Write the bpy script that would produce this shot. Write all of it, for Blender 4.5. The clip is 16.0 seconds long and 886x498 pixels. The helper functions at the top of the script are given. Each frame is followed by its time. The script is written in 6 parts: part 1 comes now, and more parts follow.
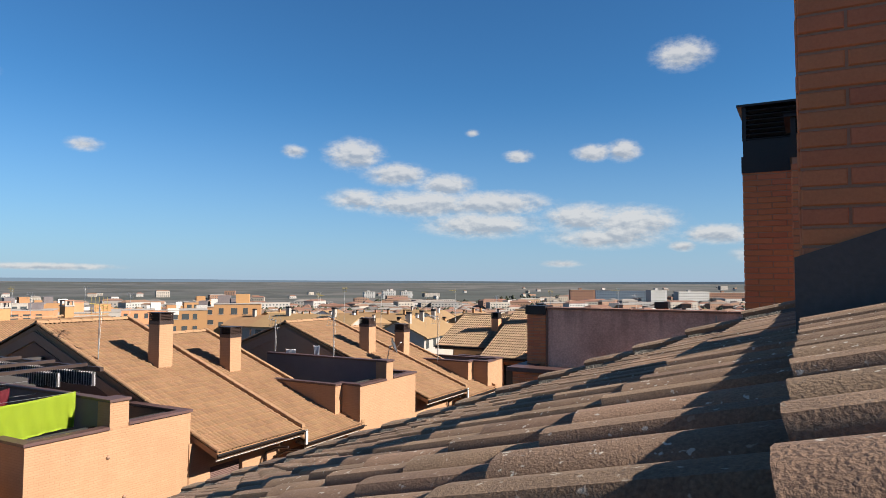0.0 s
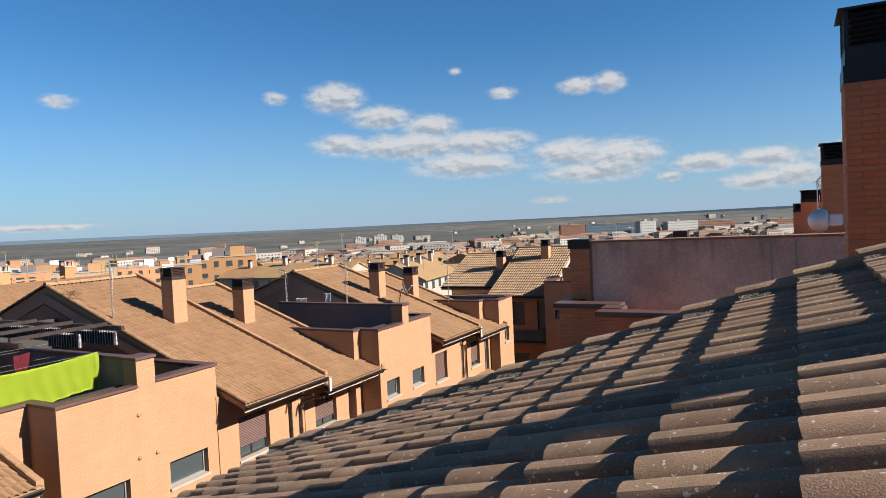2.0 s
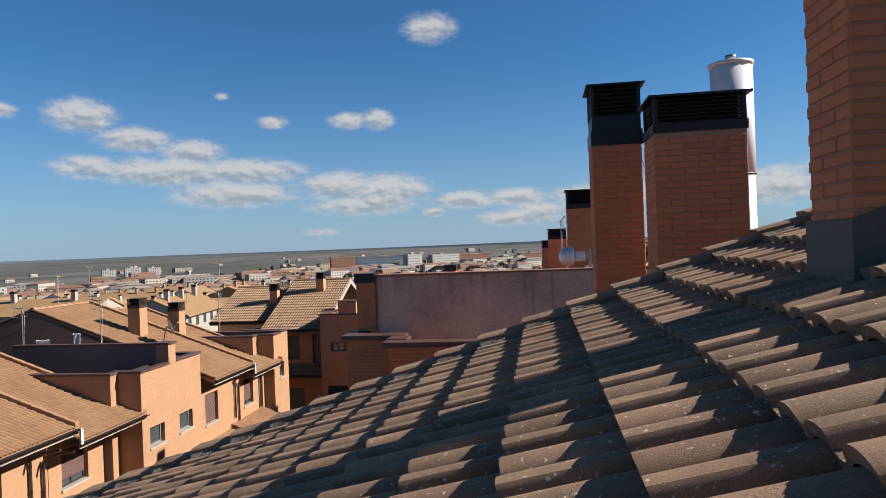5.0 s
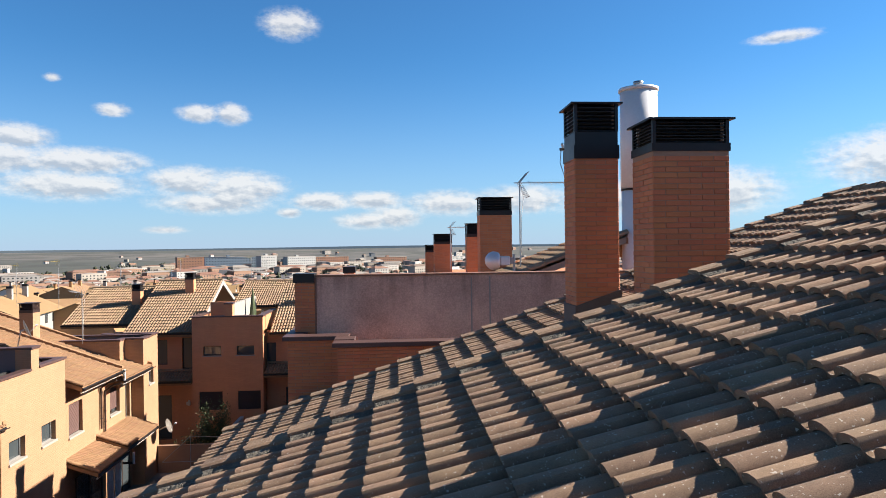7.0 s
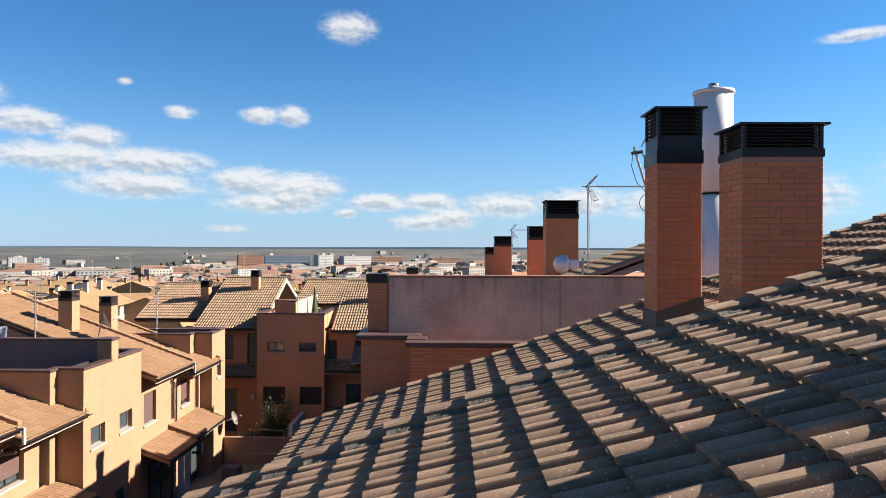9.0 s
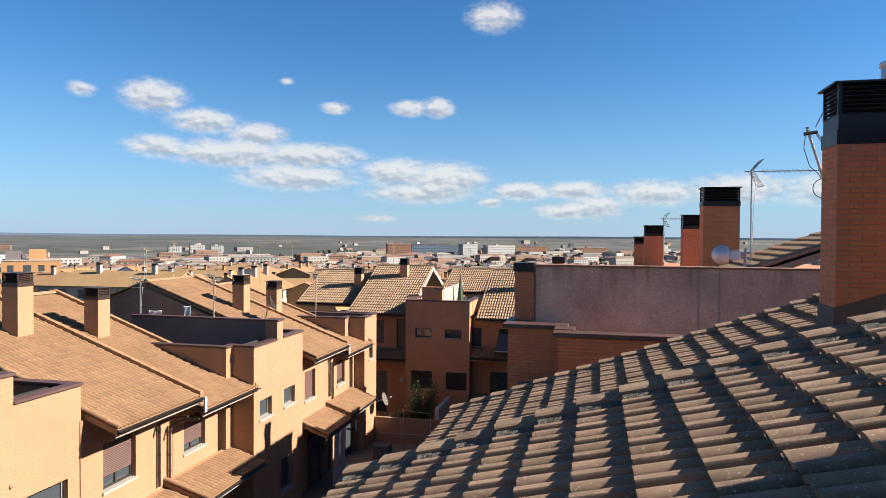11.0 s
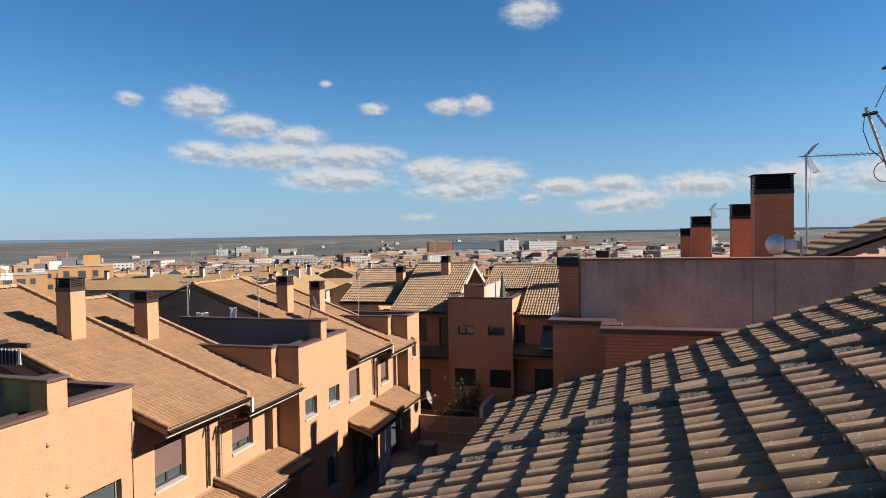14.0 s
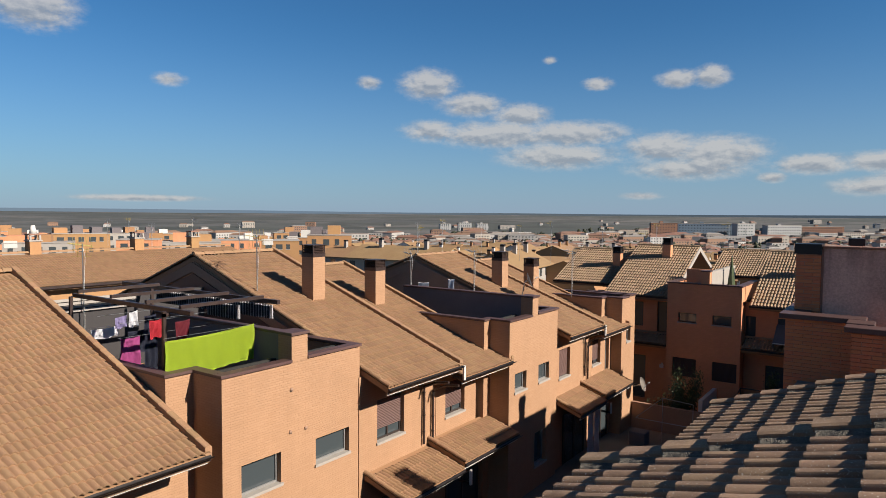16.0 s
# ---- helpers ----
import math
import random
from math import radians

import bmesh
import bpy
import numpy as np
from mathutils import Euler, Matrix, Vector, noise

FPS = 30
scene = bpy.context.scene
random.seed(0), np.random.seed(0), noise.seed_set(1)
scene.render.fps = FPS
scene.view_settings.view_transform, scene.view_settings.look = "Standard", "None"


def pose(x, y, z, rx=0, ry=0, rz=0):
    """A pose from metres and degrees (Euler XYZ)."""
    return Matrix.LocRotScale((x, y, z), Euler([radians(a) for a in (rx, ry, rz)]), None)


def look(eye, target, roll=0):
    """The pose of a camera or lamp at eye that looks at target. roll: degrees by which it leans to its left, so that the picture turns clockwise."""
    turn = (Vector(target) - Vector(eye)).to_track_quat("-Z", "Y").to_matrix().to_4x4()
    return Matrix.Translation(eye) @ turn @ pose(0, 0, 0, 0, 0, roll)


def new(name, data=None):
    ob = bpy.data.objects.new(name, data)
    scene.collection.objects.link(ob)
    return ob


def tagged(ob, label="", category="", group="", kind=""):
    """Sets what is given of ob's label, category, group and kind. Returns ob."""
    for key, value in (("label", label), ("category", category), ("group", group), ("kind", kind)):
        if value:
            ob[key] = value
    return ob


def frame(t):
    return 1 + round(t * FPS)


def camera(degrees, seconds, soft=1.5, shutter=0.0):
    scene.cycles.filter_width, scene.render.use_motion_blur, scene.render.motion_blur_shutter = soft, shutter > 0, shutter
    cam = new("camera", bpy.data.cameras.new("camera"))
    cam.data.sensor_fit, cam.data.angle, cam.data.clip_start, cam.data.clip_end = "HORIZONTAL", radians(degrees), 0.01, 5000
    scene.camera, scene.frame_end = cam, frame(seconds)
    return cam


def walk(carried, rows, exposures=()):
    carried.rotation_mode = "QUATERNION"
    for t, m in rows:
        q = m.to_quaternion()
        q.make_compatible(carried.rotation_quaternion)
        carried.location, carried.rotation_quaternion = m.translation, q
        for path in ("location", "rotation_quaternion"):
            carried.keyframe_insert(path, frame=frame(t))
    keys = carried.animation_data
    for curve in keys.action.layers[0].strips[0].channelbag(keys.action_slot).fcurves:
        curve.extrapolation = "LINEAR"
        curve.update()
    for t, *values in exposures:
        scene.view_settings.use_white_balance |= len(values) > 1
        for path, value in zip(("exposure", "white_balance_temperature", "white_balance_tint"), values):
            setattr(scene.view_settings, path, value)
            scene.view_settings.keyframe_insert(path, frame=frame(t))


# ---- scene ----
cam = camera(67.71, 16.0, soft=0.8)

PATH = [
    (0.0, pose(3.088, 0.644, 10.976, 92.865, -0.258, 28.931)),
    (0.5, pose(2.863, 0.508, 10.997, 90.646, 1.458, 21.025)),
    (1.0, pose(2.552, 0.423, 10.972, 90.060, 0.662, 27.227)),
    (1.5, pose(2.259, 0.692, 10.965, 87.841, 0.953, 33.273)),
    (2.0, pose(2.129, 0.596, 10.950, 87.800, 2.664, 28.044)),
    (2.5, pose(1.979, 0.457, 10.956, 85.343, 0.765, 25.910)),
    (3.0, pose(1.925, 0.618, 10.965, 88.540, 1.067, 32.146)),
    (3.5, pose(1.930, 0.662, 10.959, 89.134, 0.565, 34.746)),
    (4.0, pose(1.978, 0.547, 10.953, 89.031, -1.619, 39.250)),
    (4.5, pose(2.026, 0.544, 10.966, 89.906, -2.653, 18.390)),
    (4.7, pose(2.021, 0.387, 10.998, 89.741, -0.441, 12.757)),
    (6.8, pose(0.532, -0.043, 11.024, 89.365, 3.090, -2.648)),
    (7.0, pose(0.425, -0.075, 11.019, 89.784, 0.714, -4.053)),
    (7.5, pose(0.237, -0.217, 11.027, 89.415, 1.165, -9.784)),
    (8.0, pose(0.191, -0.186, 11.046, 90.031, -0.041, -8.003)),
    (8.5, pose(0.125, -0.235, 11.028, 90.843, -1.401, -3.923)),
    (9.0, pose(0.117, -0.185, 11.029, 89.960, -0.210, 0.662)),
    (9.5, pose(0.103, -0.198, 11.030, 90.397, -0.490, 3.409)),
    (10.0, pose(0.080, -0.188, 11.020, 90.656, -0.967, 6.863)),
    (10.2, pose(0.079, -0.187, 11.024, 90.402, -1.058, 8.769)),
    (12.5, pose(-0.011, -0.246, 11.008, 87.388, 0.267, 16.060)),
    (13.0, pose(-0.006, -0.018, 10.990, 87.809, -0.135, 17.678)),
    (13.5, pose(-0.009, -0.033, 11.006, 88.480, -0.203, 17.824)),
    (14.0, pose(0.004, -0.003, 10.999, 88.769, 0.978, 16.602)),
    (14.5, pose(-0.101, -0.045, 10.996, 88.990, 0.044, 22.758)),
    (15.0, pose(-0.026, 0.242, 10.976, 89.752, -2.309, 33.819)),
    (15.5, pose(0.048, 0.208, 10.974, 87.764, 0.452, 38.827)),
    (16.0, pose(0.082, 0.114, 10.988, 86.941, -0.478, 35.372)),
]
walk(cam, PATH, exposures=[(0.0, 1.34), (2.5, 1.30), (3.5, 1.22), (4.5, 1.06), (7.0, 1.70), (10.0, 1.70), (12.5, 1.36), (14.0, 1.34), (15.0, 1.24), (16.0, 0.95)])

# ---- light ----
SUN_AZ, SUN_EL = 9.0, 31.0          # azimuth from +x towards +y, elevation
scene.view_settings.exposure = 0.0
sun_way = Vector((math.cos(radians(SUN_EL)) * math.cos(radians(SUN_AZ)),
                  math.cos(radians(SUN_EL)) * math.sin(radians(SUN_AZ)), math.sin(radians(SUN_EL))))
sun = new("sun", bpy.data.lights.new("sun", "SUN"))
sun.data.energy, sun.data.angle, sun.data.color = 5.0, radians(0.53), (1.0, 0.905, 0.79)
sun.matrix_world = look(sun_way * 60, (0, 0, 0))


class Nodes:
    """Short hand for building node trees."""

    def __init__(self, tree):
        self.tree = tree

    def add(self, kind, **values):
        node = self.tree.nodes.new(kind)
        for key, value in values.items():
            setattr(node, key, value)
        return node

    def link(self, a, b):
        self.tree.links.new(a, b)

    def put(self, socket, value):
        if isinstance(value, bpy.types.NodeSocket):
            self.link(value, socket)
        else:
            socket.default_value = value

    def math(self, op, a, b=0.0, c=0.0, clamp=False):
        n = self.add("ShaderNodeMath", operation=op, use_clamp=clamp)
        for s, v in zip(n.inputs, (a, b, c)):
            self.put(s, v)
        return n.outputs[0]

    def vec(self, op, a, b=(0, 0, 0)):
        n = self.add("ShaderNodeVectorMath", operation=op)
        self.put(n.inputs[0], a)
        self.put(n.inputs[1], b)
        return n.outputs["Value"] if op in ("LENGTH", "DOT_PRODUCT") else n.outputs[0]

    def noise(self, vector, scale, detail=3.0, rough=0.55):
        n = self.add("ShaderNodeTexNoise")
        self.put(n.inputs["Vector"], vector)
        n.inputs["Scale"].default_value, n.inputs["Detail"].default_value, n.inputs["Roughness"].default_value = scale, detail, rough
        return n.outputs["Fac"]

    def ramp(self, value, low, high, a=0.0, b=1.0):
        n = self.add("ShaderNodeMapRange", clamp=True)
        for s, v in zip(n.inputs, (value, low, high, a, b)):
            self.put(s, v)
        return n.outputs[0]

    def mix(self, fac, a, b, blend="MIX"):
        n = self.add("ShaderNodeMix", data_type="RGBA", blend_type=blend)
        self.put(n.inputs[0], fac)
        self.put(n.inputs[6], a if isinstance(a, bpy.types.NodeSocket) else (*a, 1))
        self.put(n.inputs[7], b if isinstance(b, bpy.types.NodeSocket) else (*b, 1))
        return n.outputs[2]


# clouds of the day's sky: azimuth (left positive), elevation, half width, half height, in degrees, and thinness
CLOUDS = [
    (41.8, 10.94, 1.38, 0.71, 0.32), (36.7, 10.89, 2.44, 1.27, 0.0), (33.0, 9.22, 2.7, 0.97, 0.0),
    (28.8, 8.39, 2.46, 0.97, 0.0), (36.4, 7.05, 2.76, 0.98, 0.1), (30.7, 6.77, 5.36, 1.14, 0.0), (24.7, 6.79, 4.93, 1.05, 0.0),
    (25.5, 4.96, 5.34, 1.15, 0.05), (17.1, 5.57, 3.01, 1.19, 0.0), (13.0, 5.02, 3.8, 1.4, 0.0), (15.0, 3.86, 5.02, 1.03, 0.1),
    (9.0, 3.01, 1.15, 0.46, 0.1), (6.2, 3.97, 2.79, 0.82, 0.05), (1.8, 4.05, 2.58, 0.78, 0.0), (2.6, 2.29, 2.94, 0.8, 0.15),
    (0.1, 2.66, 2.34, 1.06, 0.05), (18.7, 1.61, 2.44, 0.45, 0.42), (22.4, 10.81, 1.32, 0.59, 0.1),
    (26.4, 12.8, 0.86, 0.47, 0.42), (16.0, 10.94, 1.7, 0.69, 0.0), (13.6, 11.0, 1.44, 0.83, 0.0),
    (8.8, 18.3, 2.5, 1.3, 0.12), (-4.6, 3.75, 4.1, 1.15, 0.1), (-11.0, 3.95, 4.32, 1.3, 0.1), (-18.5, 3.85, 4.97, 1.6, 0.1),
    (-26.0, 4.15, 5.4, 1.95, 0.0), (66.9, 14.7, 3.0, 1.75, 0.0), (57.7, 10.35, 1.84, 0.8, 0.42), (-40.0, 5.95, 6.48, 2.3, 0.0),
    (-31.5, 15.45, 2.6, 0.5, 0.1), (60.0, 1.05, 5.2, 0.30, 0.1),
]


def build_world():
    world = bpy.data.worlds.new("sky")
    scene.world = world
    world.use_nodes = True
    t = world.node_tree
    t.nodes.clear()
    n = Nodes(t)
    sky = n.add("ShaderNodeTexSky", sky_type="NISHITA", sun_disc=False, sun_elevation=radians(SUN_EL),
                sun_rotation=radians(90 - SUN_AZ), altitude=700, air_density=1.0, dust_density=0.12, ozone_density=2.2)
    way = n.add("ShaderNodeTexCoord").outputs["Generated"]
    xyz = n.add("ShaderNodeSeparateXYZ")
    n.link(way, xyz.inputs[0])
    az = n.math("MULTIPLY", n.math("ARCTAN2", n.math("MULTIPLY", xyz.outputs[0], -1.0), xyz.outputs[1]), 57.2958)
    el = n.math("MULTIPLY", n.math("ARCSINE", xyz.outputs[2]), 57.2958)
    flat = n.add("ShaderNodeCombineXYZ")
    n.link(az, flat.inputs[0])
    n.link(el, flat.inputs[1])
    p = flat.outputs[0]
    cover, under = None, None
    for a, e, w, h, thin in CLOUDS:
        d = n.vec("MULTIPLY", n.vec("SUBTRACT", p, (a, e, 0)), (1 / w, 1 / h, 0))
        m = n.math("SUBTRACT", 1.0 - thin, n.vec("LENGTH", d))
        cover = m if cover is None else n.math("SMOOTH_MAX", cover, m, 0.25)
        split = n.add("ShaderNodeSeparateXYZ")
        n.link(d, split.inputs[0])
        low_side = n.math("MULTIPLY", n.math("MAXIMUM", m, 0.0), n.math("MULTIPLY", split.outputs[1], -1.0))
        under = low_side if under is None else n.math("ADD", under, low_side)
    stretched = n.vec("MULTIPLY", p, (0.75, 1.35, 1))
    big = n.noise(stretched, 0.95, 6.0, 0.55)
    fine = n.noise(stretched, 3.6, 7.0, 0.65)
    lifted = n.noise(n.vec("ADD", stretched, (-0.2, 0.4, 0)), 0.95, 6.0, 0.55)
    body = n.math("ADD", n.math("MULTIPLY_ADD", cover, 1.0, 0.32), n.math("ADD", n.math("MULTIPLY", n.math("SUBTRACT", big, 0.5), 1.05),
                  n.math("MULTIPLY", n.math("SUBTRACT", fine, 0.5), 0.75)))
    density = n.ramp(body, 0.0, 0.78)
    gate = n.ramp(cover, -0.35, 0.1)
    density = n.math("MULTIPLY", density, gate)
    shade = n.ramp(n.math("ADD", n.math("SUBTRACT", lifted, big), n.math("MULTIPLY", under, 0.9)), -0.10, 0.24)
    cloud = n.mix(shade, (7.7, 7.6, 7.5), (4.3, 4.7, 5.3))
    rich = n.add("ShaderNodeHueSaturation")
    rich.inputs["Saturation"].default_value = 1.08
    n.link(sky.outputs[0], rich.inputs["Color"])
    base = n.mix(1.0, rich.outputs[0], (0.51, 0.98, 1.28), "MULTIPLY")
    base = n.mix(n.ramp(el, 24.0, 70.0, 0.0, 0.8), base, (0.42, 0.55, 0.9))
    low = n.ramp(el, 17.0, -0.5)
    base = n.mix(n.math("MULTIPLY", n.math("MULTIPLY", low, low), 0.88), base, (3.95, 5.0, 7.0))
    colour = n.mix(n.math("MULTIPLY", density, 0.84), base, cloud)
    bg = n.add("ShaderNodeBackground")
    n.link(colour, bg.inputs[0])
    bg.inputs[1].default_value = 0.0375
    out = n.add("ShaderNodeOutputWorld")
    n.link(bg.outputs[0], out.inputs[0])


build_world()


# ---- materials ----
def material(name, colour, dark, rough=0.8, grain=60.0, stain=1.5, bump=0.25, metal=0.0, spread=0.0, spots=None, depth=0.004):
    """A weathered surface: fine grain and broad stains between two colours; spread: how far single pieces differ;
    spots: a colour for lichen or dirt spots."""
    m = bpy.data.materials.new(name)
    m.use_nodes = True
    n = Nodes(m.node_tree)
    bsdf = m.node_tree.nodes["Principled BSDF"]
    where = n.add("ShaderNodeNewGeometry")
    p = where.outputs["Position"]
    fine = n.noise(p, grain, 4.0, 0.6)
    broad = n.noise(p, stain, 5.0, 0.6)
    f = n.math("ADD", n.math("MULTIPLY", n.ramp(fine, 0.3, 0.7), 0.45), n.math("MULTIPLY", n.ramp(broad, 0.3, 0.7), 0.55))
    c = n.mix(f, dark, colour)
    if spread:
        info = n.add("ShaderNodeObjectInfo")
        r = n.math("FRACT", n.math("ADD", info.outputs["Random"], where.outputs["Random Per Island"]))
        value = n.math("ADD", 1.0 - spread, n.math("MULTIPLY", r, 2 * spread))
        hsv = n.add("ShaderNodeHueSaturation")
        n.link(value, hsv.inputs["Value"])
        n.link(c, hsv.inputs["Color"])
        n.link(n.math("ADD", 0.494, n.math("MULTIPLY", n.math("FRACT", n.math("MULTIPLY", r, 7.3)), 0.012)), hsv.inputs["Hue"])
        c = hsv.outputs[0]
    if spots:
        s = n.math("MULTIPLY", n.ramp(n.noise(p, 70.0, 2.0, 0.5), 0.655, 0.70), n.ramp(n.noise(p, 4.0, 3.0), 0.36, 0.52))
        c = n.mix(n.math("MULTIPLY", s, 0.65), c, spots)
    n.link(c, bsdf.inputs["Base Color"])
    n.link(n.ramp(broad, 0.2, 0.8, rough - 0.08, min(1.0, rough + 0.08)), bsdf.inputs["Roughness"])
    bsdf.inputs["Metallic"].default_value = metal
    if bump:
        b = n.add("ShaderNodeBump")
        b.inputs["Strength"].default_value, b.inputs["Distance"].default_value = bump, depth
        n.link(fine, b.inputs["Height"])
        n.link(b.outputs[0], bsdf.inputs["Normal"])
    return m


def brickwork(name, colour, dark, joint, rough=0.85, course=0.062, length=0.25, bump=0.6):
    """Fine brick courses on walls too far off to show single bricks; u runs along x + y, v up."""
    m = bpy.data.materials.new(name)
    m.use_nodes = True
    n = Nodes(m.node_tree)
    bsdf = m.node_tree.nodes["Principled BSDF"]
    p = n.add("ShaderNodeNewGeometry").outputs["Position"]
    xyz = n.add("ShaderNodeSeparateXYZ")
    n.link(p, xyz.inputs[0])
    uv = n.add("ShaderNodeCombineXYZ")
    n.link(n.math("ADD", xyz.outputs[0], xyz.outputs[1]), uv.inputs[0])
    n.link(xyz.outputs[2], uv.inputs[1])
    b = n.add("ShaderNodeTexBrick", offset=0.5)
    n.link(uv.outputs[0], b.inputs["Vector"])
    b.inputs["Scale"].default_value = 1.0
    b.inputs["Brick Width"].default_value, b.inputs["Row Height"].default_value = length, course
    b.inputs["Mortar Size"].default_value, b.inputs["Mortar Smooth"].default_value = 0.006, 0.4
    b.inputs["Color1"].default_value, b.inputs["Color2"].default_value, b.inputs["Mortar"].default_value = (*colour, 1), (*dark, 1), (*joint, 1)
    broad = n.noise(p, 0.9, 5.0, 0.62)
    streak = n.noise(n.vec("MULTIPLY", p, (1.5, 1.5, 0.25)), 1.6, 4.0, 0.6)
    c = n.mix(n.math("MULTIPLY", n.ramp(broad, 0.35, 0.75), 0.30), b.outputs["Color"], tuple(0.62 * v for v in colour))
    c = n.mix(n.math("MULTIPLY", n.ramp(streak, 0.5, 0.8), 0.22), c, tuple(min(1, 1.25 * v) for v in colour))
    n.link(c, bsdf.inputs["Base Color"])
    bsdf.inputs["Roughness"].default_value = rough
    bp = n.add("ShaderNodeBump")
    bp.inputs["Strength"].default_value, bp.inputs["Distance"].default_value = bump, 0.006
    n.link(n.math("ADD", n.math("SUBTRACT", 1.0, b.outputs["Fac"]), n.math("MULTIPLY", n.noise(p, 40.0), 0.5)), bp.inputs["Height"])
    n.link(bp.outputs[0], bsdf.inputs["Normal"])
    return m


def stucco_material():
    """Rough pebble-dash render with run marks."""
    m = material("pebble_render", (0.74, 0.48, 0.375), (0.30, 0.185, 0.145), 0.92, 34.0, 1.2, 0.9, depth=0.012)
    n = Nodes(m.node_tree)
    bsdf = m.node_tree.nodes["Principled BSDF"]
    old = bsdf.inputs["Base Color"].links[0].from_socket
    p = n.add("ShaderNodeNewGeometry").outputs["Position"]
    run = n.noise(n.vec("MULTIPLY", p, (2.6, 2.6, 0.22)), 1.0, 4.0, 0.6)
    xyz = n.add("ShaderNodeSeparateXYZ")
    n.link(p, xyz.inputs[0])
    high = n.ramp(xyz.outputs[2], 9.7, 10.5)
    n.link(n.mix(n.math("MULTIPLY", n.math("MULTIPLY", n.ramp(run, 0.5, 0.68), high), 0.6), old, (0.0539, 0.0423, 0.0385)), bsdf.inputs["Base Color"])
    return m


def glass_material():
    m = bpy.data.materials.new("window_glass")
    m.use_nodes = True
    b = m.node_tree.nodes["Principled BSDF"]
    b.inputs["Base Color"].default_value = (0.045, 0.055, 0.06, 1)
    b.inputs["Roughness"].default_value = 0.06
    b.inputs["Specular IOR Level"].default_value = 0.8
    return m


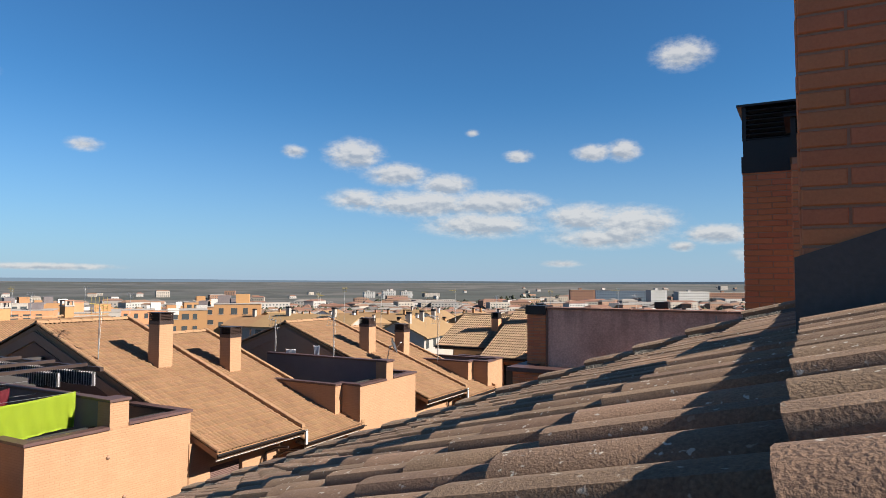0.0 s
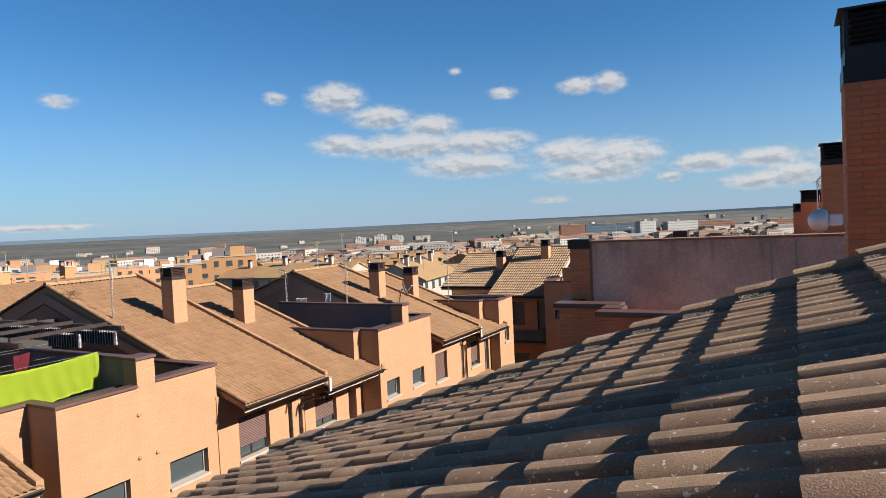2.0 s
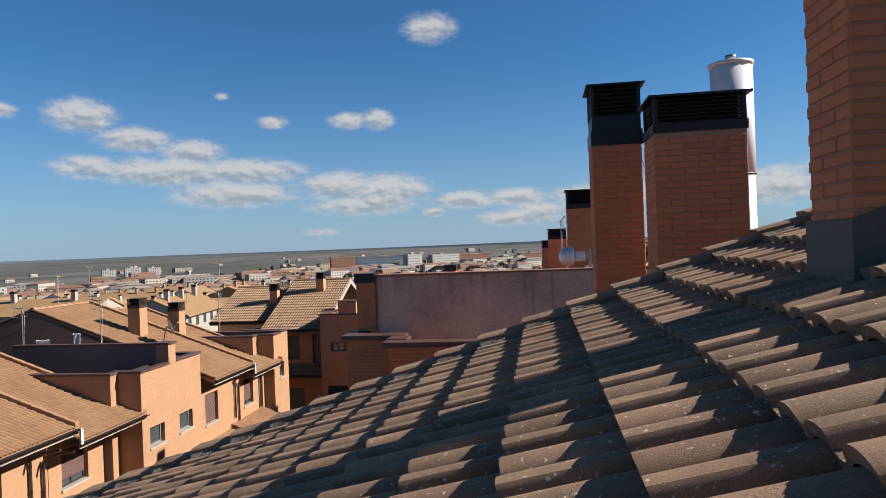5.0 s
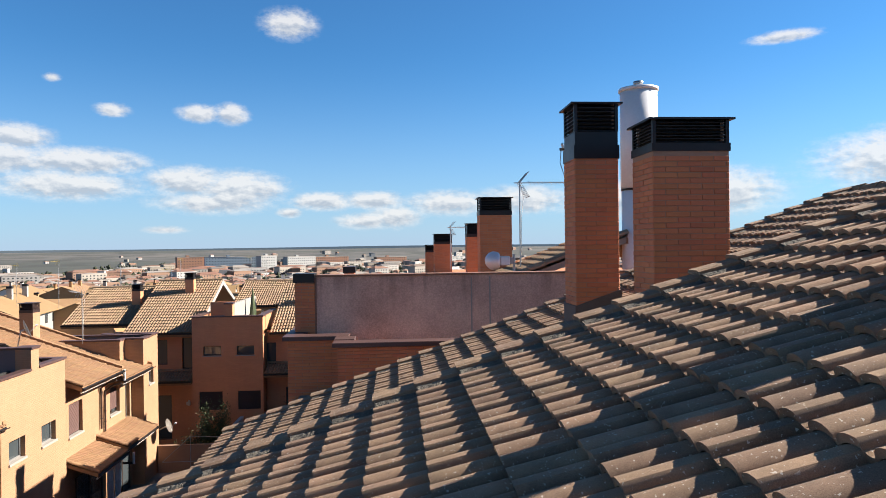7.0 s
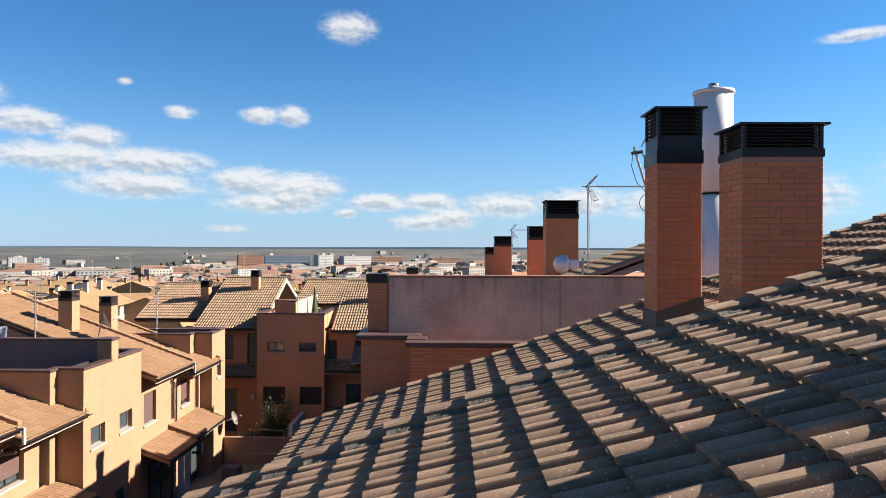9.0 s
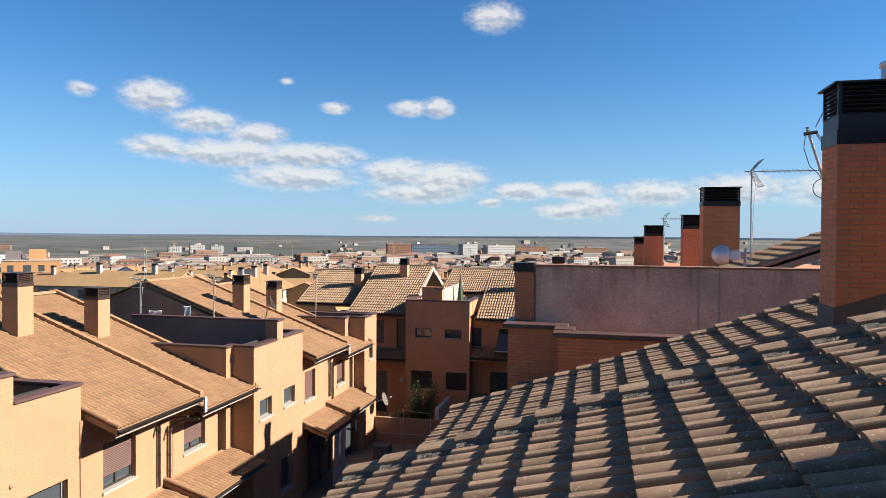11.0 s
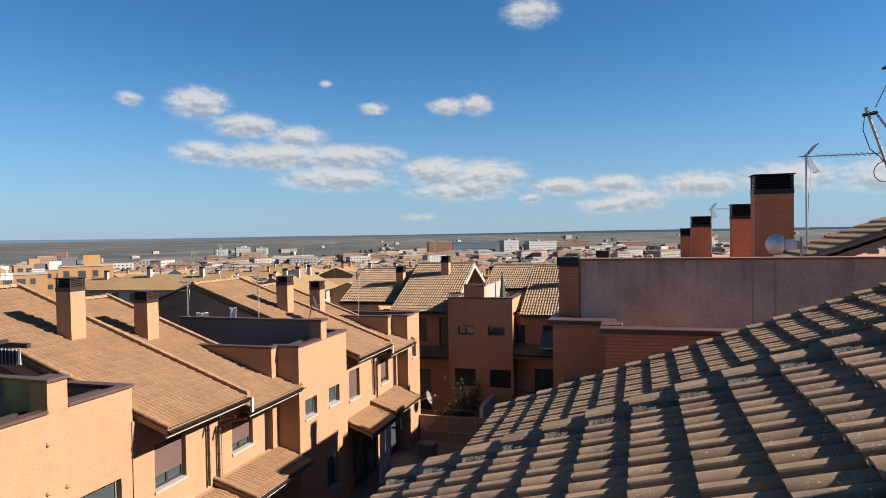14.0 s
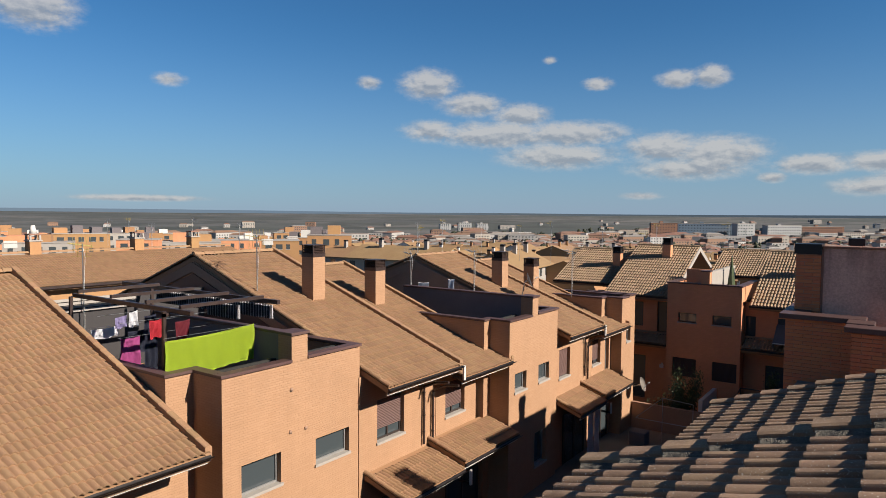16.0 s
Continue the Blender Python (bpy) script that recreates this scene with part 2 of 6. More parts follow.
M = {
    "tile_old": material("weathered_concrete_tile", (0.35, 0.222, 0.137), (0.089, 0.0555, 0.035), 0.94, 240.0, 3.0, 0.55, depth=0.004, spread=0.16, spots=(0.66, 0.63, 0.54)),
    "tile_ochre": material("ochre_roof_tile", (0.287, 0.17, 0.0918), (0.205, 0.115, 0.059), 0.85, 30.0, 0.8, 0.25, spread=0.10),
    "tile_pale": material("pale_roof_tile", (0.293, 0.196, 0.118), (0.196, 0.127, 0.0733), 0.82, 30.0, 0.8, 0.25, spread=0.14),
    "mortar": material("mortar", (0.21, 0.185, 0.148), (0.03, 0.027, 0.022), 0.95, 85.0, 6.0, 1.0, depth=0.016),
    "brick": material("red_brick", (0.55, 0.208, 0.092), (0.41, 0.143, 0.064), 0.82, 120.0, 2.5, 0.3, spread=0.07),
    "joint": material("brick_joint", (0.38, 0.235, 0.16), (0.29, 0.17, 0.115), 0.95, 120.0, 3.0, 0.3),
    "wall_orange": brickwork("orange_brick_wall", (0.342, 0.197, 0.111), (0.318, 0.18, 0.099), (0.28, 0.156, 0.083)),
    "wall_red": brickwork("red_brick_wall", (0.50, 0.19, 0.08), (0.42, 0.15, 0.065), (0.36, 0.20, 0.13)),
    "wall_far": brickwork("terracotta_wall", (0.54, 0.235, 0.115), (0.50, 0.215, 0.105), (0.45, 0.20, 0.10), bump=0.2),
    "stucco": stucco_material(),
    "coping": material("brown_coping", (0.088, 0.047, 0.042), (0.055, 0.03, 0.027), 0.5, 40.0, 2.0, 0.1, spread=0.1),
    "coping_tile": material("terracotta_coping", (0.254, 0.131, 0.0847), (0.154, 0.077, 0.0539), 0.7, 40.0, 2.0, 0.2),
    "black_metal": material("black_metal", (0.019, 0.0145, 0.0135), (0.009, 0.0068, 0.0065), 0.42, 60.0, 4.0, 0.1, metal=0.3),
    "brown_metal": material("brown_metal", (0.0462, 0.027, 0.0216), (0.0231, 0.0139, 0.0123), 0.45, 60.0, 3.0, 0.1, metal=0.2),
    "lead": material("grey_flashing", (0.115, 0.105, 0.098), (0.07, 0.064, 0.06), 0.65, 60.0, 3.0, 0.2, metal=0.3),
    "cement": material("cement", (0.231, 0.216, 0.193), (0.154, 0.142, 0.127), 0.9, 60.0, 2.5, 0.4),
    "white_metal": material("white_metal", (0.648, 0.656, 0.672), (0.535, 0.551, 0.575), 0.45, 20.0, 1.2, 0.05),
    "white_paint": material("white_paint", (0.562, 0.547, 0.518), (0.461, 0.439, 0.403), 0.6, 30.0, 2.0, 0.1),
    "steel": material("galvanised_steel", (0.414, 0.423, 0.432), (0.27, 0.279, 0.288), 0.38, 80.0, 5.0, 0.1, metal=0.9),
    "silver": material("silver_dish", (0.60, 0.61, 0.63), (0.50, 0.515, 0.54), 0.45, 80.0, 5.0, 0.03, metal=0.35),
    # Albedo set below dark_wall so the sunlit terrace back stays dark.
    "black_wall": material("near_black_render", (0.04, 0.036, 0.037), (0.026, 0.023, 0.024), 0.85, 50.0, 1.5, 0.3),
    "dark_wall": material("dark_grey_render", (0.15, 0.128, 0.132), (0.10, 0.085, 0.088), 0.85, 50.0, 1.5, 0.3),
    "grey_panel": material("grey_render", (0.123, 0.115, 0.119), (0.077, 0.0732, 0.077), 0.8, 50.0, 1.5, 0.3),
    "shutter": material("brown_shutter", (0.095, 0.048, 0.039), (0.07, 0.035, 0.029), 0.6, 40.0, 2.0, 0.1),
    "frame_pale": material("grey_window_frame", (0.2, 0.195, 0.19), (0.16, 0.155, 0.15), 0.5, 40.0, 2.0, 0.05),
    "shutter_dark": material("dark_brown_shutter", (0.040, 0.021, 0.016), (0.026, 0.014, 0.011), 0.7, 40.0, 2.0, 0.1),
    "frame_dark": material("dark_frame", (0.0385, 0.0262, 0.0216), (0.0231, 0.0154, 0.0139), 0.5, 40.0, 2.0, 0.05),
    "sill": material("pale_stone_sill", (0.32, 0.29, 0.258), (0.246, 0.222, 0.197), 0.8, 40.0, 2.0, 0.2),
    "glass": glass_material(),
    # Near-black colour standing in for the shade of unlit hollows.
    "room": material("interior_shade_black", (0.0231, 0.0216, 0.02), (0.0139, 0.0131, 0.0123), 0.9, 10.0, 2.0, 0.0),
    "soffit": material("soffit_board", (0.277, 0.154, 0.077), (0.208, 0.108, 0.0539), 0.8, 40.0, 2.0, 0.2),
    "paving": material("yard_paving", (0.185, 0.154, 0.127), (0.115, 0.0963, 0.077), 0.9, 20.0, 1.0, 0.3),
    "garden_wall": material("garden_wall_render", (0.308, 0.193, 0.131), (0.216, 0.131, 0.0886), 0.9, 25.0, 0.9, 0.3),
    "leaf": material("leaf_green", (0.0655, 0.0924, 0.027), (0.0231, 0.0385, 0.0139), 0.6, 14.0, 3.0, 0.0, spread=0.3),
    "bark": material("bark", (0.0924, 0.0655, 0.0423), (0.0539, 0.0385, 0.027), 0.9, 30.0, 4.0, 0.5),
    "cloth_lime": material("lime_cotton", (0.301, 0.405, 0.0164), (0.262, 0.36, 0.0131), 0.8, 60.0, 3.0, 0.1),
    "cloth_pink": material("magenta_cotton", (0.37, 0.0616, 0.216), (0.293, 0.0462, 0.169), 0.85, 60.0, 3.0, 0.1),
    "cloth_red": material("red_cotton", (0.462, 0.0231, 0.0385), (0.37, 0.0154, 0.027), 0.85, 60.0, 3.0, 0.1),
    "cloth_maroon": material("maroon_cotton", (0.154, 0.0115, 0.0231), (0.115, 0.00924, 0.0193), 0.85, 60.0, 3.0, 0.1),
    "cloth_white": material("white_cotton", (0.72, 0.72, 0.747), (0.612, 0.612, 0.648), 0.85, 60.0, 3.0, 0.1),
    "cloth_navy": material("navy_cotton", (0.0193, 0.0231, 0.0462), (0.0115, 0.0139, 0.0308), 0.85, 60.0, 3.0, 0.1),
    "cloth_lilac": material("lilac_cotton", (0.269, 0.231, 0.4), (0.2, 0.169, 0.323), 0.85, 60.0, 3.0, 0.1),
    "awning": material("striped_awning_cloth", (0.123, 0.115, 0.123), (0.0385, 0.0347, 0.0385), 0.85, 12.0, 2.0, 0.1),
}


# ---- helpers for building ----
def empty(name, label="", category="", group="", kind="", at=(0, 0, 0)):
    ob = new(name)
    ob.location = at
    return tagged(ob, label, category, group, kind)


def part(name, bm, mat, parent=None, label="", smooth=False):
    """Links a bmesh as one mesh object under a thing or a part."""
    me = bpy.data.meshes.new(name)
    bm.to_mesh(me)
    bm.free()
    me.materials.append(M[mat] if isinstance(mat, str) else mat)
    if smooth:
        for f in me.polygons:
            f.use_smooth = True
    ob = new(name, me)
    if parent is not None:
        ob.parent = parent
        up = Vector((0, 0, 0))
        q = parent
        while q is not None:
            up += q.location
            q = q.parent
        me.transform(Matrix.Translation(-up))
    return tagged(ob, label)


def add_box(bm, x0, x1, y0, y1, z0, z1, bevel=0.0):
    vs = [bm.verts.new(v) for v in ((x0, y0, z0), (x1, y0, z0), (x1, y1, z0), (x0, y1, z0), (x0, y0, z1), (x1, y0, z1), (x1, y1, z1), (x0, y1, z1))]
    fs = [bm.faces.new([vs[i] for i in f]) for f in ((3, 2, 1, 0), (4, 5, 6, 7), (0, 1, 5, 4), (1, 2, 6, 5), (2, 3, 7, 6), (3, 0, 4, 7))]
    if bevel:
        edges = list({e for f in fs for e in f.edges})
        bmesh.ops.bevel(bm, geom=edges, offset=bevel, segments=1, affect="EDGES")
    return vs


def box(name, dims, mat, parent=None, label="", bevel=0.0):
    bm = bmesh.new()
    add_box(bm, *dims, bevel=bevel)
    return part(name, bm, mat, parent, label)


def prism(name, points, axis, a, b, mat, parent=None, label=""):
    """A closed outline pushed along an axis from a to b; points give the other two axes in order."""
    bm = bmesh.new()

    def at(p, v):
        return {"x": (v, p[0], p[1]), "y": (p[0], v, p[1]), "z": (p[0], p[1], v)}[axis]
    lo = [bm.verts.new(at(p, a)) for p in points]
    hi = [bm.verts.new(at(p, b)) for p in points]
    bm.faces.new(lo)
    bm.faces.new(hi[::-1])
    for i in range(len(points)):
        j = (i + 1) % len(points)
        bm.faces.new((lo[j], lo[i], hi[i], hi[j]))
    bmesh.ops.recalc_face_normals(bm, faces=bm.faces)
    return part(name, bm, mat, parent, label)


def add_tube(bm, a, b, r, n=8, r2=None):
    a, b = Vector(a), Vector(b)
    q = (b - a).to_track_quat("Z", "Y")
    r2 = r if r2 is None else r2
    rings = []
    for end, rad in ((a, r), (b, r2)):
        rings.append([bm.verts.new(end + q @ Vector((rad * math.cos(2 * math.pi * k / n), rad * math.sin(2 * math.pi * k / n), 0))) for k in range(n)])
    for k in range(n):
        bm.faces.new((rings[0][k], rings[0][(k + 1) % n], rings[1][(k + 1) % n], rings[1][k]))
    bm.faces.new(rings[0][::-1])
    bm.faces.new(rings[1])


def tube(name, a, b, r, mat, parent=None, label="", n=8, r2=None):
    bm = bmesh.new()
    add_tube(bm, a, b, r, n, r2)
    return part(name, bm, mat, parent, label, smooth=n > 10)


# ---- tiles ----
def tile_arrays(pitch, rolls, length, hump, lift, steps=8):
    """Vertices and faces of one roof tile: u across, v up the slope, w out of the roof. The lower end is lifted onto the course below."""
    us, ws = [], []
    for r in range(rolls):
        for k in range(steps + (r == rolls - 1)):
            f = k / steps
            us.append((r + f) * pitch)
            ws.append(hump * max(0.0, math.sin(math.pi * min(1.0, max(0.0, (f - 0.07) / 0.74)))) ** 0.6)
    return tile_shell(us, ws, length, lift, 0.034)


def tile_shell(us, ws, length, lift, thick):
    """The skin of a tile with the given section, and its lower edge."""
    n = len(us)
    verts = [(u, 0.0, w + lift) for u, w in zip(us, ws)] + [(u, length, w) for u, w in zip(us, ws)]
    verts += [(u, 0.004, w + lift - thick) for u, w in zip(us, ws)]
    faces = [(k, k + 1, n + k + 1, n + k) for k in range(n - 1)] + [(2 * n + k, 2 * n + k + 1, k + 1, k) for k in range(n - 1)]
    return np.array(verts), faces


def double_roll_arrays(pitch, rolls, length, hump, lift):
    """A concrete tile with two round rolls: a flat pan strip, a roll, a narrow valley, a roll and the lapped side edge."""
    k = pitch * rolls / 0.316
    section = [(0.0, 0.0), (0.018, 0.001)]
    for start, wide, sweep in ((0.022, 0.135, 8), (0.166, 0.156, 5)):
        for i in range(sweep + 1):
            a = math.pi * i / 8
            section.append((start + wide * (0.5 - 0.5 * math.cos(a)), 0.003 + hump * math.sin(a) ** 0.85))
    section += [(0.2845, 0.036), (0.2865, 0.012), (0.300, 0.008), (0.316, 0.0)]
    base = 0.027
    return tile_shell([u * k for u, _ in section], [w + base for _, w in section], length, lift, 0.036)


def joined_tiles(name, verts, faces, poses, mat, parent):
    nv = len(verts)
    allv = np.concatenate([verts @ np.array(m.to_3x3()).T + np.array(m.translation) for m in poses])
    allf = [tuple(i + k * nv for i in f) for k in range(len(poses)) for f in faces]
    me = bpy.data.meshes.new(name)
    me.from_pydata(allv.tolist(), [], allf)
    me.materials.append(M[mat])
    for f in me.polygons:
        f.use_smooth = True
    me.set_sharp_from_angle(angle=radians(38))
    ob = new(name, me)
    ob.parent = parent
    return tagged(ob, kind="stuff")


def tiled_slope(parent, x_low, z_low, x_high, slope, y0, y1, mat, tile, near=None, seed=1, wobble=0.004):
    """Tiles on a roof plane that rises from x_low to x_high at the given slope; near(x, y) picks the tiles built one by one."""
    pitch, rolls, length, hump, lift, gauge = tile
    rng = random.Random(seed)
    s = 1 if x_high > x_low else -1
    ang = math.atan(slope)
    width = pitch * rolls
    verts, faces = (double_roll_arrays if rolls == 2 else tile_arrays)(pitch, rolls, length, hump, lift)
    run = abs(x_high - x_low) / math.cos(ang)
    courses, count = int(run / gauge), max(1, round((y1 - y0) / width))
    width_fit = (y1 - y0) / count
    v_dir = Vector((s * math.cos(ang), 0, math.sin(ang)))
    u_dir = Vector((0, -s, 0))
    w_dir = u_dir.cross(v_dir)
    if w_dir.z < 0:
        u_dir, w_dir = -u_dir, -w_dir
    near_poses, far_poses = [], []
    for i in range(courses):
        for j in range(count):
            y = (y0 + j * width_fit) if u_dir.y > 0 else (y1 - j * width_fit)
            o = Vector((x_low, y, z_low)) + v_dir * (i * gauge) + w_dir * rng.uniform(0, wobble)
            k = width_fit / width
            t = rng.uniform(-wobble, wobble)
            u = (u_dir + v_dir * t).normalized() * k
            m = Matrix(((u.x, v_dir.x, w_dir.x, o.x), (u.y, v_dir.y, w_dir.y, o.y), (u.z, v_dir.z, w_dir.z, o.z), (0, 0, 0, 1)))
            (near_poses if near and near(o.x, o.y) else far_poses).append(m)
    near_poses, extra = near_poses[:300], near_poses[300:]
    far_poses += extra
    if far_poses:
        joined_tiles("roof_tiles", verts, faces, far_poses, mat, parent)
    if near_poses:
        me = bpy.data.meshes.new("roof_tile")
        me.from_pydata(verts.tolist(), [], faces)
        me.materials.append(M[mat])
        for f in me.polygons:
            f.use_smooth = True
        me.set_sharp_from_angle(angle=radians(38))
        for m in near_poses:
            ob = new("roof_tile", me)
            ob.parent = parent
            ob.matrix_local = m
    return len(near_poses)


def half_barrel(bm, a, b, r, n=6, up=(0, 0, 1)):
    """A half-round cap tile from a to b, closed at both ends."""
    a, b = Vector(a), Vector(b)
    d = (b - a).normalized()
    side = d.cross(Vector(up)).normalized()
    top = side.cross(d).normalized()
    rings = []
    for c, rr in ((a, r), (b, r * 0.88)):
        rings.append([bm.verts.new(c + side * rr * math.cos(math.pi * k / n) + top * rr * math.sin(math.pi * k / n)) for k in range(n + 1)])
    for k in range(n):
        bm.faces.new((rings[0][k + 1], rings[0][k], rings[1][k], rings[1][k + 1]))
    bm.faces.new(rings[0])
    bm.faces.new(rings[1][::-1])
    bmesh.ops.recalc_face_normals(bm, faces=bm.faces)


def cap_row(parent, name, a, b, gauge, r, mat, drop=0.0):
    """A row of overlapping half-round caps from a to b, each an object on one shared mesh."""
    a, b = Vector(a), Vector(b)
    count = max(1, round((b - a).length / gauge))
    step = (b - a) / count
    bm = bmesh.new()
    half_barrel(bm, (0, 0, 0.012), step * 1.12, r)
    me = bpy.data.meshes.new(name)
    bm.to_mesh(me)
    bm.free()
    me.materials.append(M[mat])
    for k in range(count):
        ob = new(name, me)
        ob.parent = parent
        ob.location = a + step * k - Vector((0, 0, drop))


def verge_ledge(parent, name, a, b, gauge, r, mat):
    """A row of square-edged verge tiles standing proud of the field, each an object on one shared mesh."""
    a, b = Vector(a), Vector(b)
    count = max(1, round((b - a).length / gauge))
    step = (b - a) / count
    bm = bmesh.new()
    section = [(-r, -0.06), (-r, 0.115), (-r * 0.7, 0.13), (r * 0.6, 0.13), (r, 0.10), (r, -0.16)]
    lo = [bm.verts.new((0, p[0], p[1] + 0.016)) for p in section]
    hi = [bm.verts.new(step * 1.06 + Vector((0, p[0], p[1]))) for p in section]
    bm.faces.new(lo)
    bm.faces.new(hi[::-1])
    for i in range(len(section)):
        j = (i + 1) % len(section)
        bm.faces.new((lo[j], lo[i], hi[i], hi[j]))
    bmesh.ops.recalc_face_normals(bm, faces=bm.faces)
    me = bpy.data.meshes.new(name)
    bm.to_mesh(me)
    bm.free()
    me.materials.append(M[mat])
    for k in range(count):
        ob = new(name, me)
        ob.parent = parent
        ob.location = a + step * k


OLD_TILE = (0.158, 2, 0.415, 0.050, 0.051, 0.3338)
FAR_TILE = (0.158, 1, 0.42, 0.046, 0.044, 0.3338)


# ---- bricks ----
def brick_mesh(length, height, depth):
    bm = bmesh.new()
    add_box(bm, 0, length, 0, depth, 0, height)
    top = [e for e in bm.edges if all(v.co.y < 1e-6 for v in e.verts)]
    bmesh.ops.bevel(bm, geom=top, offset=0.004, segments=1, affect="EDGES")
    me = bpy.data.meshes.new("brick")
    bm.to_mesh(me)
    bm.free()
    me.materials.append(M["brick"])
    return me


BRICKS = {}


def brick_face(parent, start, way, length, z0, z1, out, limit_top=None, bond=0.0, course=0.056, unit=0.25):
    """Courses of single bricks on a face that begins at start (x, y) and runs along way; out points away from the wall."""
    way, out = Vector((*way, 0)), Vector((*out, 0))
    rows = int((z1 - z0) / course)
    for i in range(rows):
        z = z0 + i * course
        u = -(0.5 * unit) * ((i + int(bond)) % 2)
        while u < length - 0.015:
            a, b = max(0.0, u), min(length, u + unit)
            u += unit
            if b - a < 0.03:
                continue
            key = (round(b - a - 0.008, 3))
            if key not in BRICKS:
                BRICKS[key] = brick_mesh(b - a - 0.008, course - 0.008, 0.05)
            ob = new("brick", BRICKS[key])
            ob.parent = parent
            o = Vector((start[0], start[1], z)) + way * (a + 0.004)
            inward = -out
            if way.cross(inward).z < 0:
                o += way * (b - a - 0.008)
                w2 = -way
            else:
                w2 = way
            jit = 0.0016 * math.sin(37.0 * (z + 3 * a) + 5 * start[0])
            o += out * (0.003 + 0.7 * jit)
            ob.matrix_local = Matrix(((w2.x, inward.x, 0, o.x), (w2.y, inward.y, 0, o.y), (0, 0, 1, o.z), (0, 0, 0, 1)))


# ---- the near building ----
SLOPE = 0.365
TOP = 9.62                       # height of the near roof's tile bed at x = 0


def near_z(x):
    return TOP + SLOPE * x


near_house = empty("near_house", "brick house under a weathered concrete tile roof", "house")
lower_house = empty("neighbouring_house", "brick house with a slightly lower weathered tile roof", "house")
EAVE_X, LOW_EAVE_X, RIDGE_X = -1.905, -2.032, 7.45
VERGE_Y, LOW_Y, STEP = 5.05, 9.7, 0.60


def roof_body(parent, x0, x1, y0, y1, z_at, thick=0.16):
    prism("roof_deck", [(x0, z_at(x0) - 0.02), (x1, z_at(x1) - 0.02), (x1, z_at(x1) - thick), (x0, z_at(x0) - thick)], "y", y0, y1, "cement", parent)
    prism("roof_back", [(x1 + 0.01, z_at(x1) - 0.02), (x1 + 9, z_at(x1) - 9 * SLOPE), (x1 + 9, z_at(x1) - 9 * SLOPE - thick), (x1 + 0.01, z_at(x1) - thick)], "y", y0, y1, "tile_old", parent)


roof_body(near_house, EAVE_X, RIDGE_X, -9.0, VERGE_Y, near_z)
tiled_slope(near_house, EAVE_X, near_z(EAVE_X), RIDGE_X, SLOPE, -3.887, 4.961, "tile_old", OLD_TILE,
            near=lambda x, y: 0.2 < x < 3.9 and 0.9 < y < 5.0, seed=3, wobble=0.006)
box("wall", (EAVE_X + 0.6, RIDGE_X + 8.0, -9.0, VERGE_Y - 0.1, -0.5, near_z(EAVE_X) - 0.15), "wall_red", near_house)
prism("gable", [(EAVE_X + 0.6, near_z(EAVE_X) - 0.16), (RIDGE_X + 8, near_z(EAVE_X) - 0.16), (RIDGE_X, near_z(RIDGE_X) - 0.17), (EAVE_X + 0.62, near_z(EAVE_X + 0.6) - 0.17)],
      "y", VERGE_Y - 0.32, VERGE_Y - 0.1, "wall_red", near_house)


def low_z(x):
    return near_z(x) - STEP


roof_body(lower_house, LOW_EAVE_X, RIDGE_X, VERGE_Y + 0.02, LOW_Y, low_z)
tiled_slope(lower_house, LOW_EAVE_X, low_z(LOW_EAVE_X), RIDGE_X, SLOPE, VERGE_Y + 0.02, LOW_Y - 0.02, "tile_old", OLD_TILE, near=lambda x, y: x < 4 and y > 7.5, seed=5)
box("wall", (EAVE_X + 0.5, RIDGE_X + 8.0, VERGE_Y - 0.08, LOW_Y - 0.1, -0.5, low_z(EAVE_X) - 0.2), "wall_red", lower_house)


